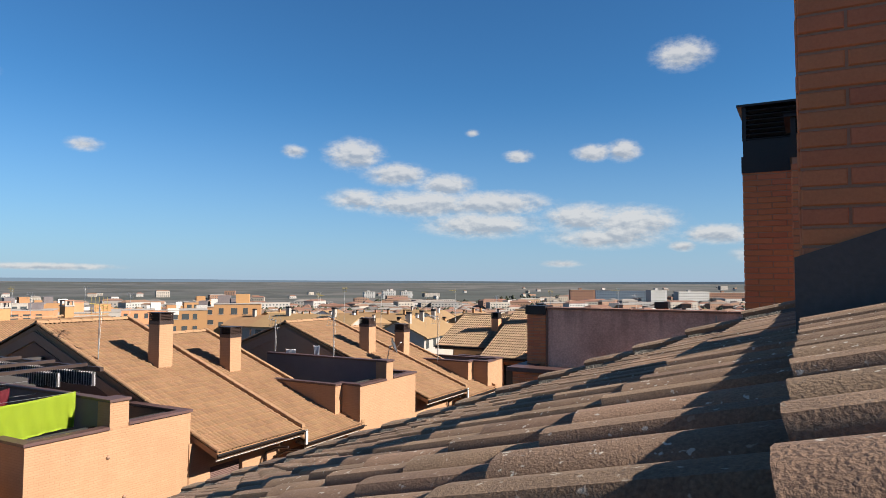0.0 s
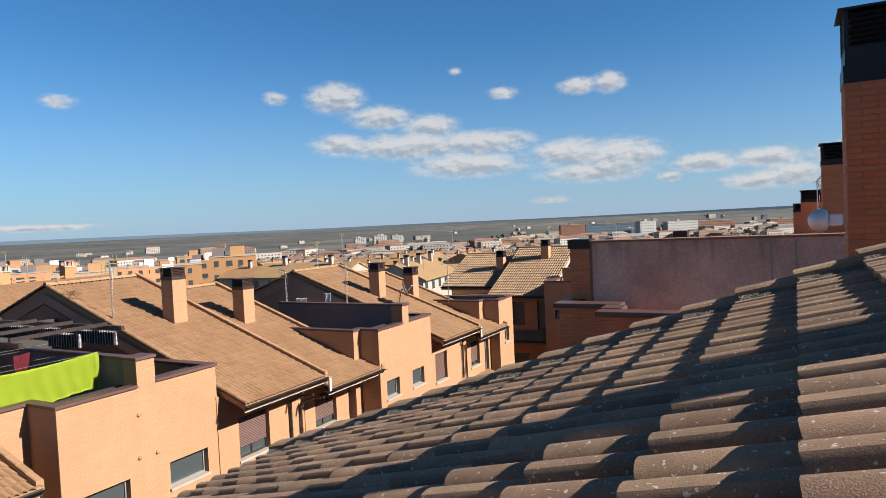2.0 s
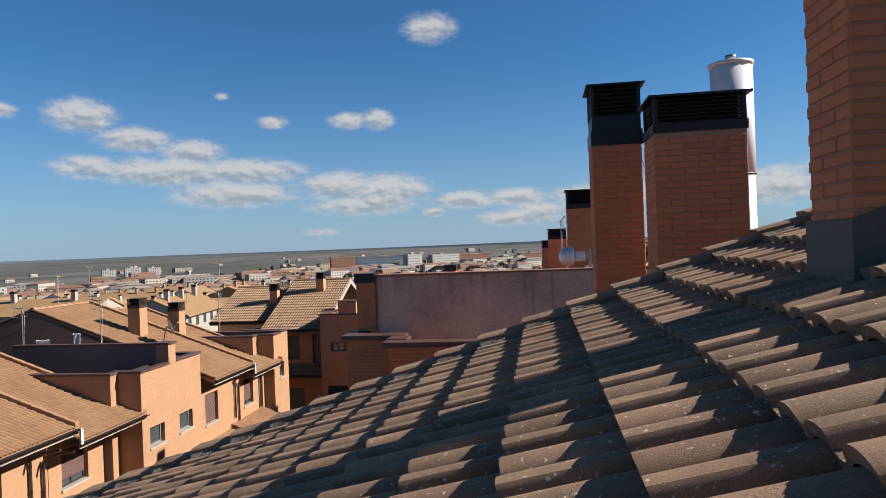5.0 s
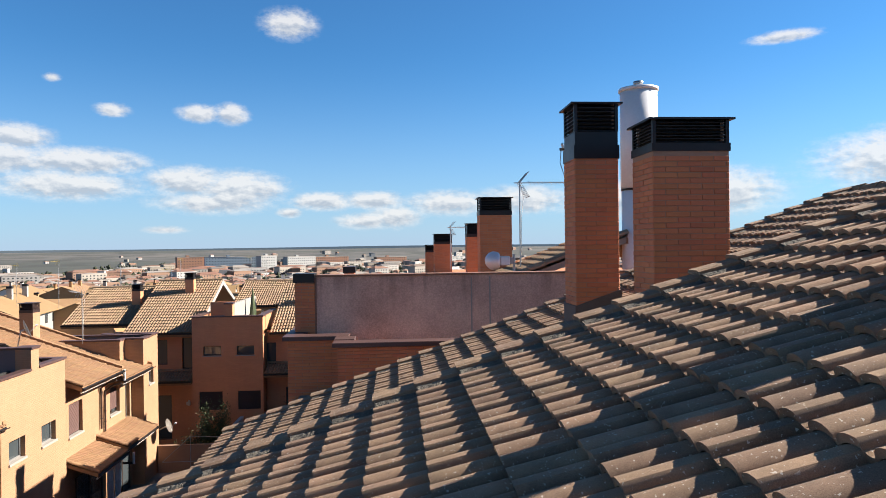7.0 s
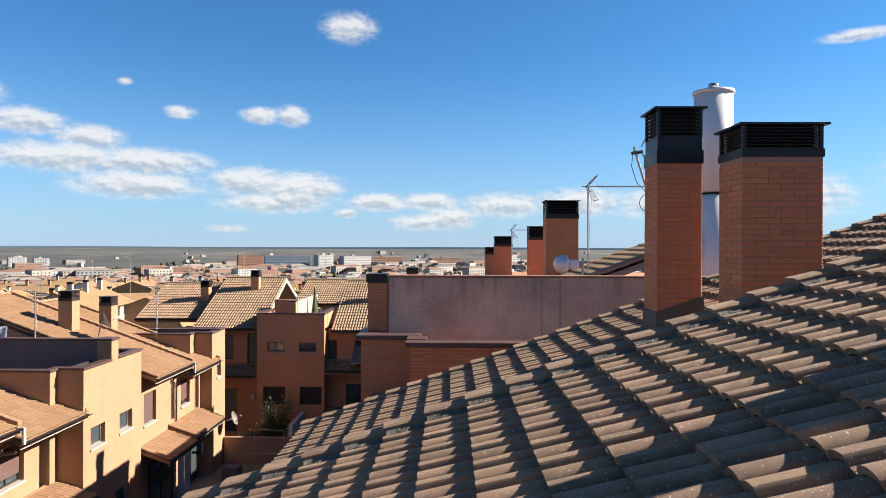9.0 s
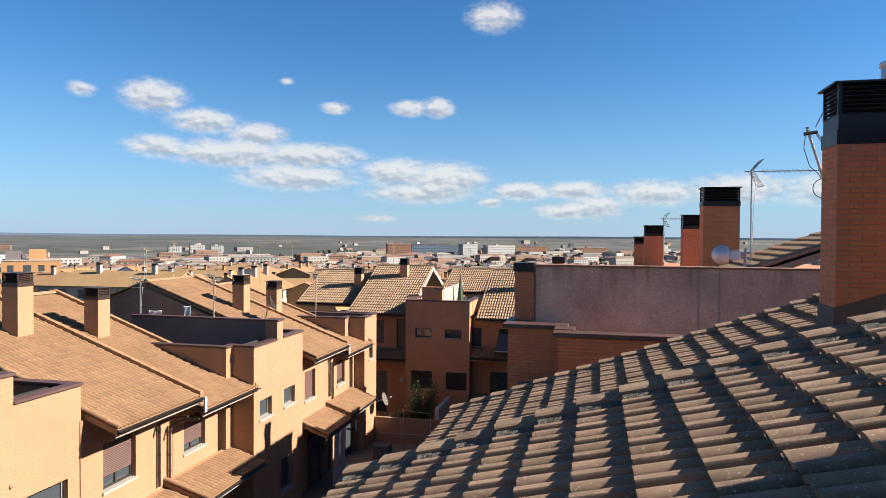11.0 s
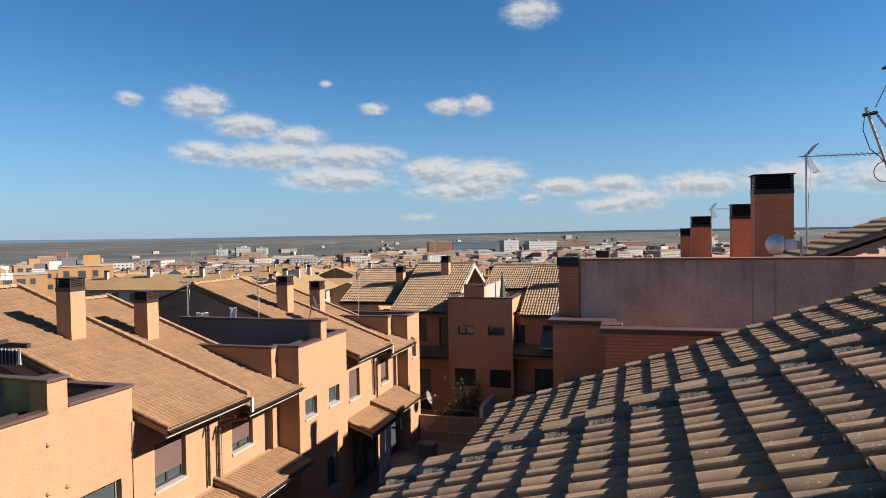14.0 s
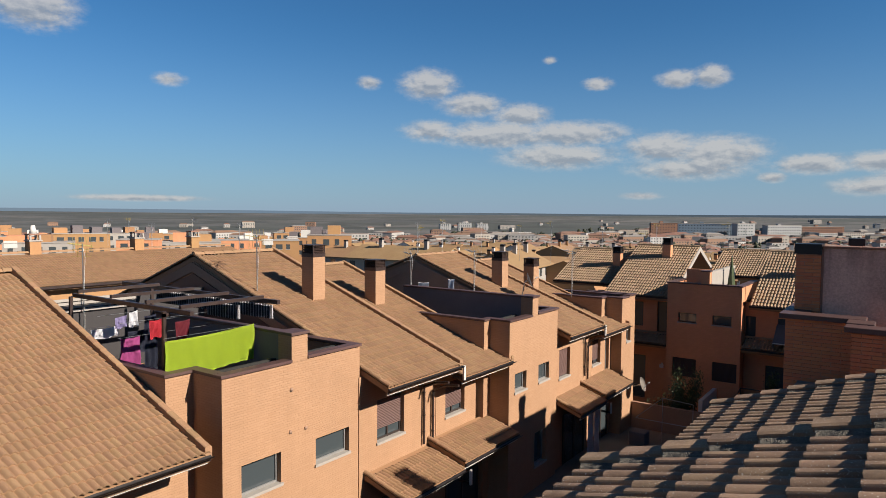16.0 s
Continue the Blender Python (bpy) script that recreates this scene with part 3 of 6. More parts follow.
def verge_blocks(parent, z_at, y, gauge_x, first, count, mat="tile_old"):
    """Cap tiles bedded in mortar along a verge, one to each course, stepping up the slope."""
    rng = random.Random(11)
    ang = math.atan(SLOPE)
    cap, bed = bmesh.new(), bmesh.new()
    w = 0.20
    prof = [(-w, 0.098), (-w, 0.122), (-0.17, 0.134), (-0.03, 0.136), (0.0, 0.120), (0.012, -0.10)]
    lo = [cap.verts.new((0, p[0], p[1] + 0.040)) for p in prof]
    hi = [cap.verts.new((gauge_x * 1.10 / math.cos(ang), p[0], p[1])) for p in prof]
    cap.faces.new(lo)
    cap.faces.new(hi[::-1])
    for k in range(len(prof)):
        j = (k + 1) % len(prof)
        cap.faces.new((lo[j], lo[k], hi[k], hi[j]))
    bmesh.ops.recalc_face_normals(cap, faces=cap.faces)
    fillet = [(-w + 0.03, -0.03), (-w + 0.03, 0.100), (-w - 0.015, 0.098), (-w - 0.050, 0.080), (-w - 0.085, 0.045), (-w - 0.09, -0.03)]
    steps = 14
    rings = []
    for k in range(steps + 1):
        f = k / steps
        ring = []
        for p, q in fillet:
            v = Vector((0.012 + gauge_x * 1.03 * f / math.cos(ang), p, q + 0.040 * (1 - f)))
            ring.append(bed.verts.new(v + Vector(noise.noise_vector(v * 31.0)) * 0.007))
        rings.append(ring)
    bed.faces.new(rings[0])
    bed.faces.new(rings[-1][::-1])
    for a, b in zip(rings, rings[1:]):
        for k in range(len(fillet)):
            j = (k + 1) % len(fillet)
            bed.faces.new((a[j], a[k], b[k], b[j]))
    bmesh.ops.recalc_face_normals(bed, faces=bed.faces)
    meshes = []
    for bm, name, mm in ((cap, "verge_tile", mat), (bed, "mortar_bed", "mortar")):
        me = bpy.data.meshes.new(name)
        bm.to_mesh(me)
        bm.free()
        me.materials.append(M[mm])
        meshes.append((name, me))
    for i in range(count):
        x = first + i * gauge_x
        turn = pose(x, y + rng.uniform(-0.006, 0.006), z_at(x) + rng.uniform(0.0, 0.006), 0, -math.degrees(ang), rng.uniform(-0.8, 0.8))
        for name, me in meshes:
            ob = new(name, me)
            ob.parent = parent
            ob.matrix_local = turn


GAUGE_X = 0.3338 * math.cos(math.atan(SLOPE))
verge_blocks(near_house, near_z, VERGE_Y, GAUGE_X, EAVE_X, 30)
verge_blocks(lower_house, low_z, LOW_Y, GAUGE_X, LOW_EAVE_X, 30)
cap_row(near_house, "ridge_tile", (RIDGE_X, -4, near_z(RIDGE_X) + 0.02), (RIDGE_X, VERGE_Y, near_z(RIDGE_X) + 0.02), 0.36, 0.12, "tile_old")
cap_row(lower_house, "ridge_tile", (RIDGE_X, VERGE_Y + 0.1, low_z(RIDGE_X) + 0.02), (RIDGE_X, LOW_Y, low_z(RIDGE_X) + 0.02), 0.36, 0.12, "tile_old")


def louvre_cap(parent, x0, x1, y0, y1, z0, z1, slats=6, skirt=0.16, lower_plate=0.0):
    """A black metal chimney head: skirt over the bricks, corner posts, slats on all sides and a thin top plate."""
    o = 0.01
    head = box("cap_skirt", (x0 - o, x1 + o, y0 - o, y1 + o, z0 - skirt * 0.55, z0 + skirt * 0.45), "black_metal", parent, "black sheet-metal skirt")
    zs = z0 + skirt * 0.45
    if lower_plate:
        box("cap_plate", (x0 + 0.005, x1 - 0.005, y0 + 0.005, y1 - 0.005, zs, zs + lower_plate), "black_metal", parent)
        zs += lower_plate
    # Near-black block paints the shade inside the louvres.
    inner = bmesh.new()
    add_box(inner, x0 + 0.06, x1 - 0.06, y0 + 0.06, y1 - 0.06, zs, z1 - 0.02)
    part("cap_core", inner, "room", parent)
    for px in (x0, x1 - 0.035):
        for py in (y0, y1 - 0.035):
            box("cap_post", (px, px + 0.035, py, py + 0.035, zs, z1 - 0.012), "black_metal", parent)
    gap = (z1 - 0.012 - zs) / slats
    for k in range(slats):
        z = zs + k * gap
        for (a, b) in ((y0, 1), (y1, -1)):
            bm = bmesh.new()
            vs = [bm.verts.new(v) for v in ((x0 + 0.035, a, z + 0.012), (x1 - 0.035, a, z + 0.012), (x1 - 0.035, a + b * 0.05, z + gap * 0.86), (x0 + 0.035, a + b * 0.05, z + gap * 0.86))]
            ws = [bm.verts.new(v.co + Vector((0, 0, -0.006))) for v in vs]
            bm.faces.new(vs), bm.faces.new(ws[::-1])
            for i in range(4):
                bm.faces.new((vs[i], ws[i], ws[(i + 1) % 4], vs[(i + 1) % 4]))
            part("cap_slat", bm, "black_metal", parent)
        for (a, b) in ((x0, 1), (x1, -1)):
            bm = bmesh.new()
            vs = [bm.verts.new(v) for v in ((a, y0 + 0.035, z + 0.012), (a, y1 - 0.035, z + 0.012), (a + b * 0.05, y1 - 0.035, z + gap * 0.86), (a + b * 0.05, y0 + 0.035, z + gap * 0.86))]
            ws = [bm.verts.new(v.co + Vector((0, 0, -0.006))) for v in vs]
            bm.faces.new(vs), bm.faces.new(ws[::-1])
            for i in range(4):
                bm.faces.new((vs[i], ws[i], ws[(i + 1) % 4], vs[(i + 1) % 4]))
            part("cap_slat", bm, "black_metal", parent)
    box("cap_top", (x0 - 0.045, x1 + 0.045, y0 - 0.045, y1 + 0.045, z1 - 0.012, z1 + 0.008), "black_metal", parent)


def near_chimney(x0, x1, y0, y1, zb, z_brick, z_top, label, flash=0.22, plate=0.0, slats=6):
    """A brick stack laid brick by brick, with a grey flashing at the roof and a louvred head."""
    ch = empty("chimney", label, "chimney", "chimneys on the near roofs", at=(x0, y0, zb))
    ch.location = (0, 0, 0)
    box("core", (x0 + 0.004, x1 - 0.004, y0 + 0.004, y1 - 0.004, zb - 0.3, z_brick), "joint", ch)
    for k, (start, way, n, out) in enumerate((((x0, y0), (1, 0), x1 - x0, (0, -1)), ((x0, y0), (0, 1), y1 - y0, (-1, 0)),
                                              ((x1, y0), (0, 1), y1 - y0, (1, 0)), ((x0, y1), (1, 0), x1 - x0, (0, 1)))):
        if k < 2:
            brick_face(ch, start, way, n, zb, z_brick, out, bond=k)
    box("rear_brickwork", (x0 + 0.02, x1, y0 + 0.02, y1, zb - 0.3, z_brick - 0.001), "wall_red", ch)
    return ch


def flashing(parent, x0, x1, y0, y1, z_at, h):
    o = 0.016
    prism("flashing", [(x0 - o, z_at(x0) - 0.1), (x1 + o, z_at(x1) - 0.1), (x1 + o, z_at(x1) + h), (x0 - o, z_at(x0) + h)], "y", y0 - o, y1 + o, "lead", parent, "dull grey metal flashing")


chim_a = near_chimney(2.55, 3.08, 7.63, 8.13, 9.9, 12.09, 12.7, "tall narrow red brick chimney with a black louvred head")
flashing(chim_a, 2.55, 3.08, 7.63, 8.13, low_z, 0.34)
louvre_cap(chim_a, 2.55, 3.08, 7.63, 8.13, 12.13, 12.70, 7, 0.16, 0.16)
chim_b = near_chimney(2.99, 3.78, 6.35, 6.92, 10.0, 11.95, 12.25, "broad red brick chimney with a black louvred head")
flashing(chim_b, 2.99, 3.78, 6.35, 6.92, low_z, 0.26)
louvre_cap(chim_b, 2.99, 3.78, 6.35, 6.92, 11.99, 12.27, 7, 0.08)
chim_c = near_chimney(3.07, 3.85, 2.80, 3.19, 10.75, 12.5, 13.0, "red brick chimney close by with grey flashing at its foot")
flashing(chim_c, 3.07, 3.85, 2.80, 3.19, near_z, 0.31)
louvre_cap(chim_c, 3.07, 3.85, 2.80, 3.19, 12.54, 12.9, 7, 0.14)

# the roof terrace of the next house
terrace = empty("roof_terrace", "brick roof terrace with a pebble-dashed party wall and brown coping", "terrace")
box("party_wall", (-1.03, 6.5, 11.98, 12.2, 7.5, 10.50), "stucco", terrace, "purplish grey pebble-dashed wall with rain streaks")
for xx in (1.78, 2.12):
    box("wall_joint", (xx, xx + 0.025, 11.968, 11.99, 9.3, 10.46), "sill", terrace)
box("corner_strip", (-1.05, -1.02, 11.962, 12.0, 8.5, 10.48), "coping_tile", terrace)
for k in range(15):
    box("coping_tile", (-1.03 + k * 0.5, -1.03 + k * 0.5 + 0.495, 11.94, 12.24, 10.50, 10.535), "coping_tile", terrace, bevel=0.004)
pier = box("pier_core", (-1.40, -1.06, 11.96, 12.3, 7.0, 10.42), "joint", terrace)
brick_face(terrace, (-1.41, 11.95), (1, 0), 0.36, 8.6, 10.40, (0, -1))
box("pier_cap", (-1.43, -1.05, 11.92, 12.33, 10.40, 10.56), "black_metal", terrace)
box("front_wall_core", (-1.44, -0.54, 11.37, 11.6, 5.0, 9.46), "joint", terrace)
brick_face(terrace, (-1.45, 11.36), (1, 0), 0.92, 7.6, 9.46, (0, -1))
box("side_wall_core", (-0.53, 3.2, 10.65, 10.85, 5.0, 9.42), "joint", terrace)
brick_face(terrace, (-0.54, 10.64), (1, 0), 2.6, 7.9, 9.42, (0, -1), bond=1)
box("end_wall", (-0.54, -0.36, 10.66, 11.38, 5.0, 9.42), "wall_red", terrace)
box("outer_wall", (-1.45, -1.25, 11.4, 16.0, -0.5, 9.42), "wall_red", terrace)
for d in ((-1.53, -0.40, 11.29, 11.66, 9.44, 9.515), (-0.62, 3.2, 10.57, 10.90, 9.42, 9.495), (-0.62, -0.28, 10.9, 11.29, 9.43, 9.51), (-1.53, -1.17, 11.66, 12.8, 9.44, 9.515)):
    box("coping", d, "coping", terrace, bevel=0.006)
box("floor_slab", (-1.25, 6.5, 10.85, 11.97, 8.3, 8.5), "cement", terrace)

# the next terrace of the row, lower down the hill
lower_terrace = empty("roof_terrace", "brick roof terrace further along the row with a black-capped pier", "terrace")
box("outer_wall", (-1.45, -1.25, 21.0, 25.9, -0.5, 9.32), "wall_red", lower_terrace)
box("coping", (-1.53, -1.17, 20.95, 25.95, 9.32, 9.41), "coping", lower_terrace)
box("pier", (-1.44, -1.08, 23.7, 24.1, 9.41, 10.12), "wall_red", lower_terrace)
box("pier_cap", (-1.48, -1.04, 23.66, 24.14, 10.12, 10.34), "black_metal", lower_terrace)
box("wall", (-1.40, 3.0, 16.0, 20.98, -0.5, 8.7), "wall_red", lower_terrace)
box("wall", (-1.24, 3.0, 20.98, 30.6, -0.5, 8.6), "wall_red", lower_terrace)
box("outer_wall", (-1.45, -1.25, 25.96, 30.6, -0.5, 8.7), "wall_red", lower_terrace)

# roofs and stacks further along the same row
far_house = empty("row_house", "brick row house with a pale tiled roof behind the terrace", "house")
fz = lambda x: 9.16 + SLOPE * x
tiled_slope(far_house, 1.5, fz(1.5), 5.6, SLOPE, 14.5, 18.0, "tile_pale", FAR_TILE, seed=8)
roof_body(far_house, 1.5, 5.6, 14.5, 18.0, fz)
cap_row(far_house, "verge_tile", (1.5, 14.5, fz(1.5) + 0.05), (5.6, 14.5, fz(5.6) + 0.05), 0.38, 0.11, "tile_pale")
box("wall", (3.0, 14, 13.2, 40, -1, 9.6), "wall_red", far_house)


def plain_chimney(x0, x1, y0, y1, z0, z_brick, z_top, mat, label, group, slats=5):
    ch = empty("chimney", label, "chimney", group)
    box("shaft", (x0, x1, y0, y1, z0, z_brick), mat, ch)
    louvre_cap(ch, x0, x1, y0, y1, z_brick + 0.05, z_top, slats, 0.12)
    if mat == "wall_orange":
        for piece in ch.children:
            if piece.name.startswith("cap_") and not piece.name.startswith("cap_core"):
                piece.data.materials[0] = M["brown_metal"]
    return ch


for x, y, w, d, zb, zt in ((2.67, 17.5, 0.86, 0.6, 11.86, 12.32), (3.35, 27.2, 0.76, 0.6, 11.42, 11.96), (2.36, 33.5, 0.9, 0.7, 11.16, 11.66), (2.05, 36.5, 0.5, 0.6, 10.72, 11.12)):
    plain_chimney(x, x + w, y, y + d, 9.0, zb, zt, "wall_red", "red brick chimney with black louvred head behind the terrace wall", "chimneys along the near row")

flue = empty("flue_pipe", "tall white metal flue pipe with a small cowl", "flue")
FX, FY = 6.0, 14.7
for name, z0, z1, r in (("lower_pipe", 9.0, 12.27, 0.40), ("upper_pipe", 12.30, 14.50, 0.415)):
    tube(name, (FX, FY, z0), (FX, FY, z1), r, "white_metal", flue, n=32)
tube("band", (FX, FY, 12.24), (FX, FY, 12.28), 0.418, "black_metal", flue, n=32)
tube("rim", (FX, FY, 14.50), (FX, FY, 14.57), 0.445, "white_metal", flue, n=32)
tube("lid", (FX, FY, 14.57), (FX, FY, 14.66), 0.42, "white_metal", flue, n=32, r2=0.12)
tube("cowl", (FX, FY, 14.66), (FX, FY, 14.74), 0.11, "steel", flue, n=16)


# ---- the row opposite ----
OPP = "terraced houses opposite"


def eave_trim(parent, x_eave, z_eave, y0, y1, s):
    """Gutter, fascia and pale rail under the eaves; s: the side the eave faces."""
    bm = bmesh.new()
    n = 6
    for (a, b) in ((y0, y1),):
        rows = []
        for yy in (a, b):
            rows.append([bm.verts.new((x_eave + s * (0.07 + 0.065 * math.cos(math.pi + math.pi * k / n)), yy, z_eave - 0.02 + 0.065 * math.sin(math.pi + math.pi * k / n))) for k in range(n + 1)])
        for k in range(n):
            bm.faces.new((rows[0][k], rows[0][k + 1], rows[1][k + 1], rows[1][k]))
    part("gutter", bm, "black_metal", parent, "dark metal gutter")
    box("fascia", (x_eave - s * 0.03 - 0.012, x_eave - s * 0.03 + 0.012, y0, y1, z_eave - 0.17, z_eave - 0.03), "brown_metal", parent)
    box("rail", (x_eave - s * 0.10 - 0.015, x_eave - s * 0.10 + 0.015, y0 + 0.03, y1 - 0.03, z_eave - 0.235, z_eave - 0.185), "white_paint", parent, "thin white rail under the eaves")


def window(parent, x, y0, y1, z0, z1, shutter=0.0, deep=0.19):
    """A recessed window in a wall that faces +x: reveal, frame, pane, sill and a roller shutter let down by a fraction."""
    w = box("window", (x - deep - 0.02, x - deep, y0, y1, z0, z1), "glass", parent)
    fr = bmesh.new()
    t = 0.055
    bars = [(y0, y0 + t, z0, z1), (y1 - t, y1, z0, z1), (y0 + t, y1 - t, z0, z0 + t), (y0 + t, y1 - t, z1 - t, z1)]
    if shutter:
        bars.append(((y0 + y1) / 2 - 0.03, (y0 + y1) / 2 + 0.03, z0 + t, z1 - t))
    for d in bars:
        add_box(fr, x - deep, x - deep + 0.04, *d)
    part("window_frame", fr, "frame_dark" if shutter else "frame_pale", w)
    box("window_sill", (x - deep + 0.03, x + 0.05, y0 - 0.04, y1 + 0.04, z0 - 0.07, z0 + 0.004), "sill", w, "pale stone sill")
    if shutter:
        sh = bmesh.new()
        count = int(shutter * (z1 - z0) / 0.05)
        rows = []
        for k in range(2 * count + 1):
            zz, xx = z1 - 0.025 * k, x - deep + (0.045 if k % 2 else 0.062)
            rows.append((sh.verts.new((xx, y0 + 0.02, zz)), sh.verts.new((xx, y1 - 0.02, zz))))
        for (a, b), (c2, d2) in zip(rows, rows[1:]):
            sh.faces.new((a, b, d2, c2))
        part("roller_shutter", sh, "shutter", w, "brown roller shutter, partly lowered")
    return w


def wall_with_holes(parent, name, x, thick, y0, y1, z0, z1, holes, mat):
    """A wall facing +x whose openings go right through it; holes: (y0, y1, z0, z1)."""
    ys = sorted({y0, y1, *[h[0] for h in holes], *[h[1] for h in holes]})
    bm = bmesh.new()
    for a, b in zip(ys, ys[1:]):
        cuts = sorted((h[2], h[3]) for h in holes if h[0] <= a + 1e-6 and h[1] >= b - 1e-6)
        z = z0
        for lo, hi in cuts:
            if lo > z:
                add_box(bm, x - thick, x, a, b, z, lo)
            z = hi
        if z < z1:
            add_box(bm, x - thick, x, a, b, z, z1)
    bmesh.ops.remove_doubles(bm, verts=bm.verts, dist=1e-5)
    return part(name, bm, mat, parent)


def opposite_roof(parent, x_eave, z_eave, x_ridge, y0, y1, near=None, seed=1, left_verge=True, right_verge=True):
    zr = z_eave + SLOPE * (x_eave - x_ridge)
    tiled_slope(parent, x_eave, z_eave, x_ridge, SLOPE, y0, y1, "tile_ochre", FAR_TILE, near=near, seed=seed)
    prism("roof_deck", [(x_eave - 0.02, z_eave - 0.02), (x_ridge, zr - 0.02), (x_ridge, zr - 0.18), (x_eave - 0.02, z_eave - 0.18)], "y", y0 + 0.02, y1 - 0.02, "soffit", parent)
    tiled_slope(parent, x_ridge - 7, zr - 7 * SLOPE, x_ridge, SLOPE, y0, y1, "tile_ochre", FAR_TILE, seed=seed + 50)
    prism("roof_back", [(x_ridge, zr - 0.03), (x_ridge - 7, zr - 7 * SLOPE - 0.03), (x_ridge - 7, zr - 7 * SLOPE - 0.19), (x_ridge, zr - 0.19)], "y", y0 + 0.02, y1 - 0.02, "soffit", parent)
    cap_row(parent, "ridge_tile", (x_ridge, y0, zr + 0.03), (x_ridge, y1, zr + 0.03), 0.4, 0.11, "tile_ochre")
    for flag, y in ((left_verge, y0 + 0.06), (right_verge, y1 - 0.06)):
        if flag:
            (verge_ledge if y > (y0 + y1) / 2 else cap_row)(parent, "verge_tile", (x_eave, y, z_eave + 0.035), (x_ridge, y, zr + 0.035), 0.38, 0.085, "tile_ochre")
            cap_row(parent, "verge_tile", (x_ridge - 7, y, zr - 7 * SLOPE + 0.035), (x_ridge, y, zr + 0.035), 0.38, 0.085, "tile_ochre")
    eave_trim(parent, x_eave, z_eave, y0, y1, 1)
    return zr


def plain_wall(parent, x, y0, y1, z0, z1, windows, mat="wall_orange", name="wall", thick=0.3):
    wall_with_holes(parent, name, x, thick, y0, y1, z0, z1, [w[:4] for w in windows], mat)
    for w in windows:
        window(parent, x, *w[:4], shutter=w[4] if len(w) > 4 else 0.0)
    # Thin near-black sheet in place of an unlit interior.
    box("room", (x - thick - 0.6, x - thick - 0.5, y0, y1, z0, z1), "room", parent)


# house at the near end of the row
h0 = empty("terraced_house", "orange brick terraced house under an ochre tiled roof", "house", OPP)
opposite_roof(h0, -12.2, 5.72, -21.6, -1.2, 8.75, near=lambda x, y: x > -17.2 and y > 2.0, seed=21)
plain_wall(h0, -13.5, -1.0, 8.6, 0, 5.9, [(6.6, 7.3, 2.9, 5.0), (3.5, 5.0, 3.6, 5.0, 0.5)])
prism("gable", [(-13.6, 5.0), (-13.6, 6.0), (-21.6, 8.95), (-28.0, 6.6), (-28.0, 5.0)], "y", 8.45, 8.62, "wall_orange", h0)

# two houses joined, with roofs A and B
hab = empty("terraced_house", "orange brick double house under stepped ochre tiled roofs", "house", OPP)
za = opposite_roof(hab, -11.85, 6.02, -21.1, 14.35, 18.10, near=lambda x, y: x > -19, seed=31)
zb = opposite_roof(hab, -11.80, 5.58, -20.4, 18.12, 21.45, seed=41)
plain_wall(hab, -12.86, 14.2, 18.0, 0, 6.2, [(15.0, 16.3, 4.05, 5.35, 0.75)])
plain_wall(hab, -12.84, 18.0, 21.2, 0, 5.8, [(18.55, 19.75, 3.95, 5.15, 0.8), (20.5, 21.1, 3.2, 5.3)])
prism("gable", [(-12.9, 5.0), (-12.9, 6.25), (-21.1, 9.2), (-28.0, 6.7), (-28.0, 5.0)], "y", 14.37, 14.55, "wall_orange", hab)
prism("gable_infill", [(-16.5, 6.6), (-16.5, 7.1), (-21.1, 8.75), (-25.0, 7.4), (-25.0, 6.6)], "y", 14.33, 14.37, "shutter", hab)



def barge(parent, x_low, x_peak, x_back, z_peak, y, depth=0.34):
    """Pale boards under both verges of a gable."""
    for xe in (x_low, x_back):
        ze = z_peak - SLOPE * abs(x_peak - xe)
        prism("barge_board", [(xe, ze), (x_peak, z_peak), (x_peak, z_peak - depth), (xe, ze - depth)], "y", y, y + 0.03, "garden_wall", parent)


barge(hab, -13.2, -21.1, -27.5, 9.16, 14.30)

# two more houses, roofs C and D
hcd = empty("terraced_house", "orange brick double house at the far end of the row", "house", OPP)
opposite_roof(hcd, -11.30, 5.92, -19.5, 25.45, 29.1, seed=51)
opposite_roof(hcd, -11.25, 5.50, -19.2, 29.12, 32.4, seed=61)
plain_wall(hcd, -12.0, 25.2, 29.1, 0, 6.1, [(25.8, 26.9, 3.95, 5.2, 0.97)])
plain_wall(hcd, -12.0, 29.1, 31.7, 0, 5.7, [(29.4, 30.4, 3.85, 5.1, 0.85), (31.0, 31.5, 3.2, 5.2)])
prism("gable", [(-12.1, 5.0), (-12.1, 6.15), (-19.5, 8.75), (-27.0, 6.0), (-27.0, 5.0)], "y", 25.47, 25.65, "garden_wall", hcd)

barge(hcd, -12.3, -19.5, -26.0, 8.68, 25.42)


def coping_run(parent, x0, x1, y0, y1, z):
    box("coping", (x0, x1, y0, y1, z, z + 0.075), "coping", parent, bevel=0.006)


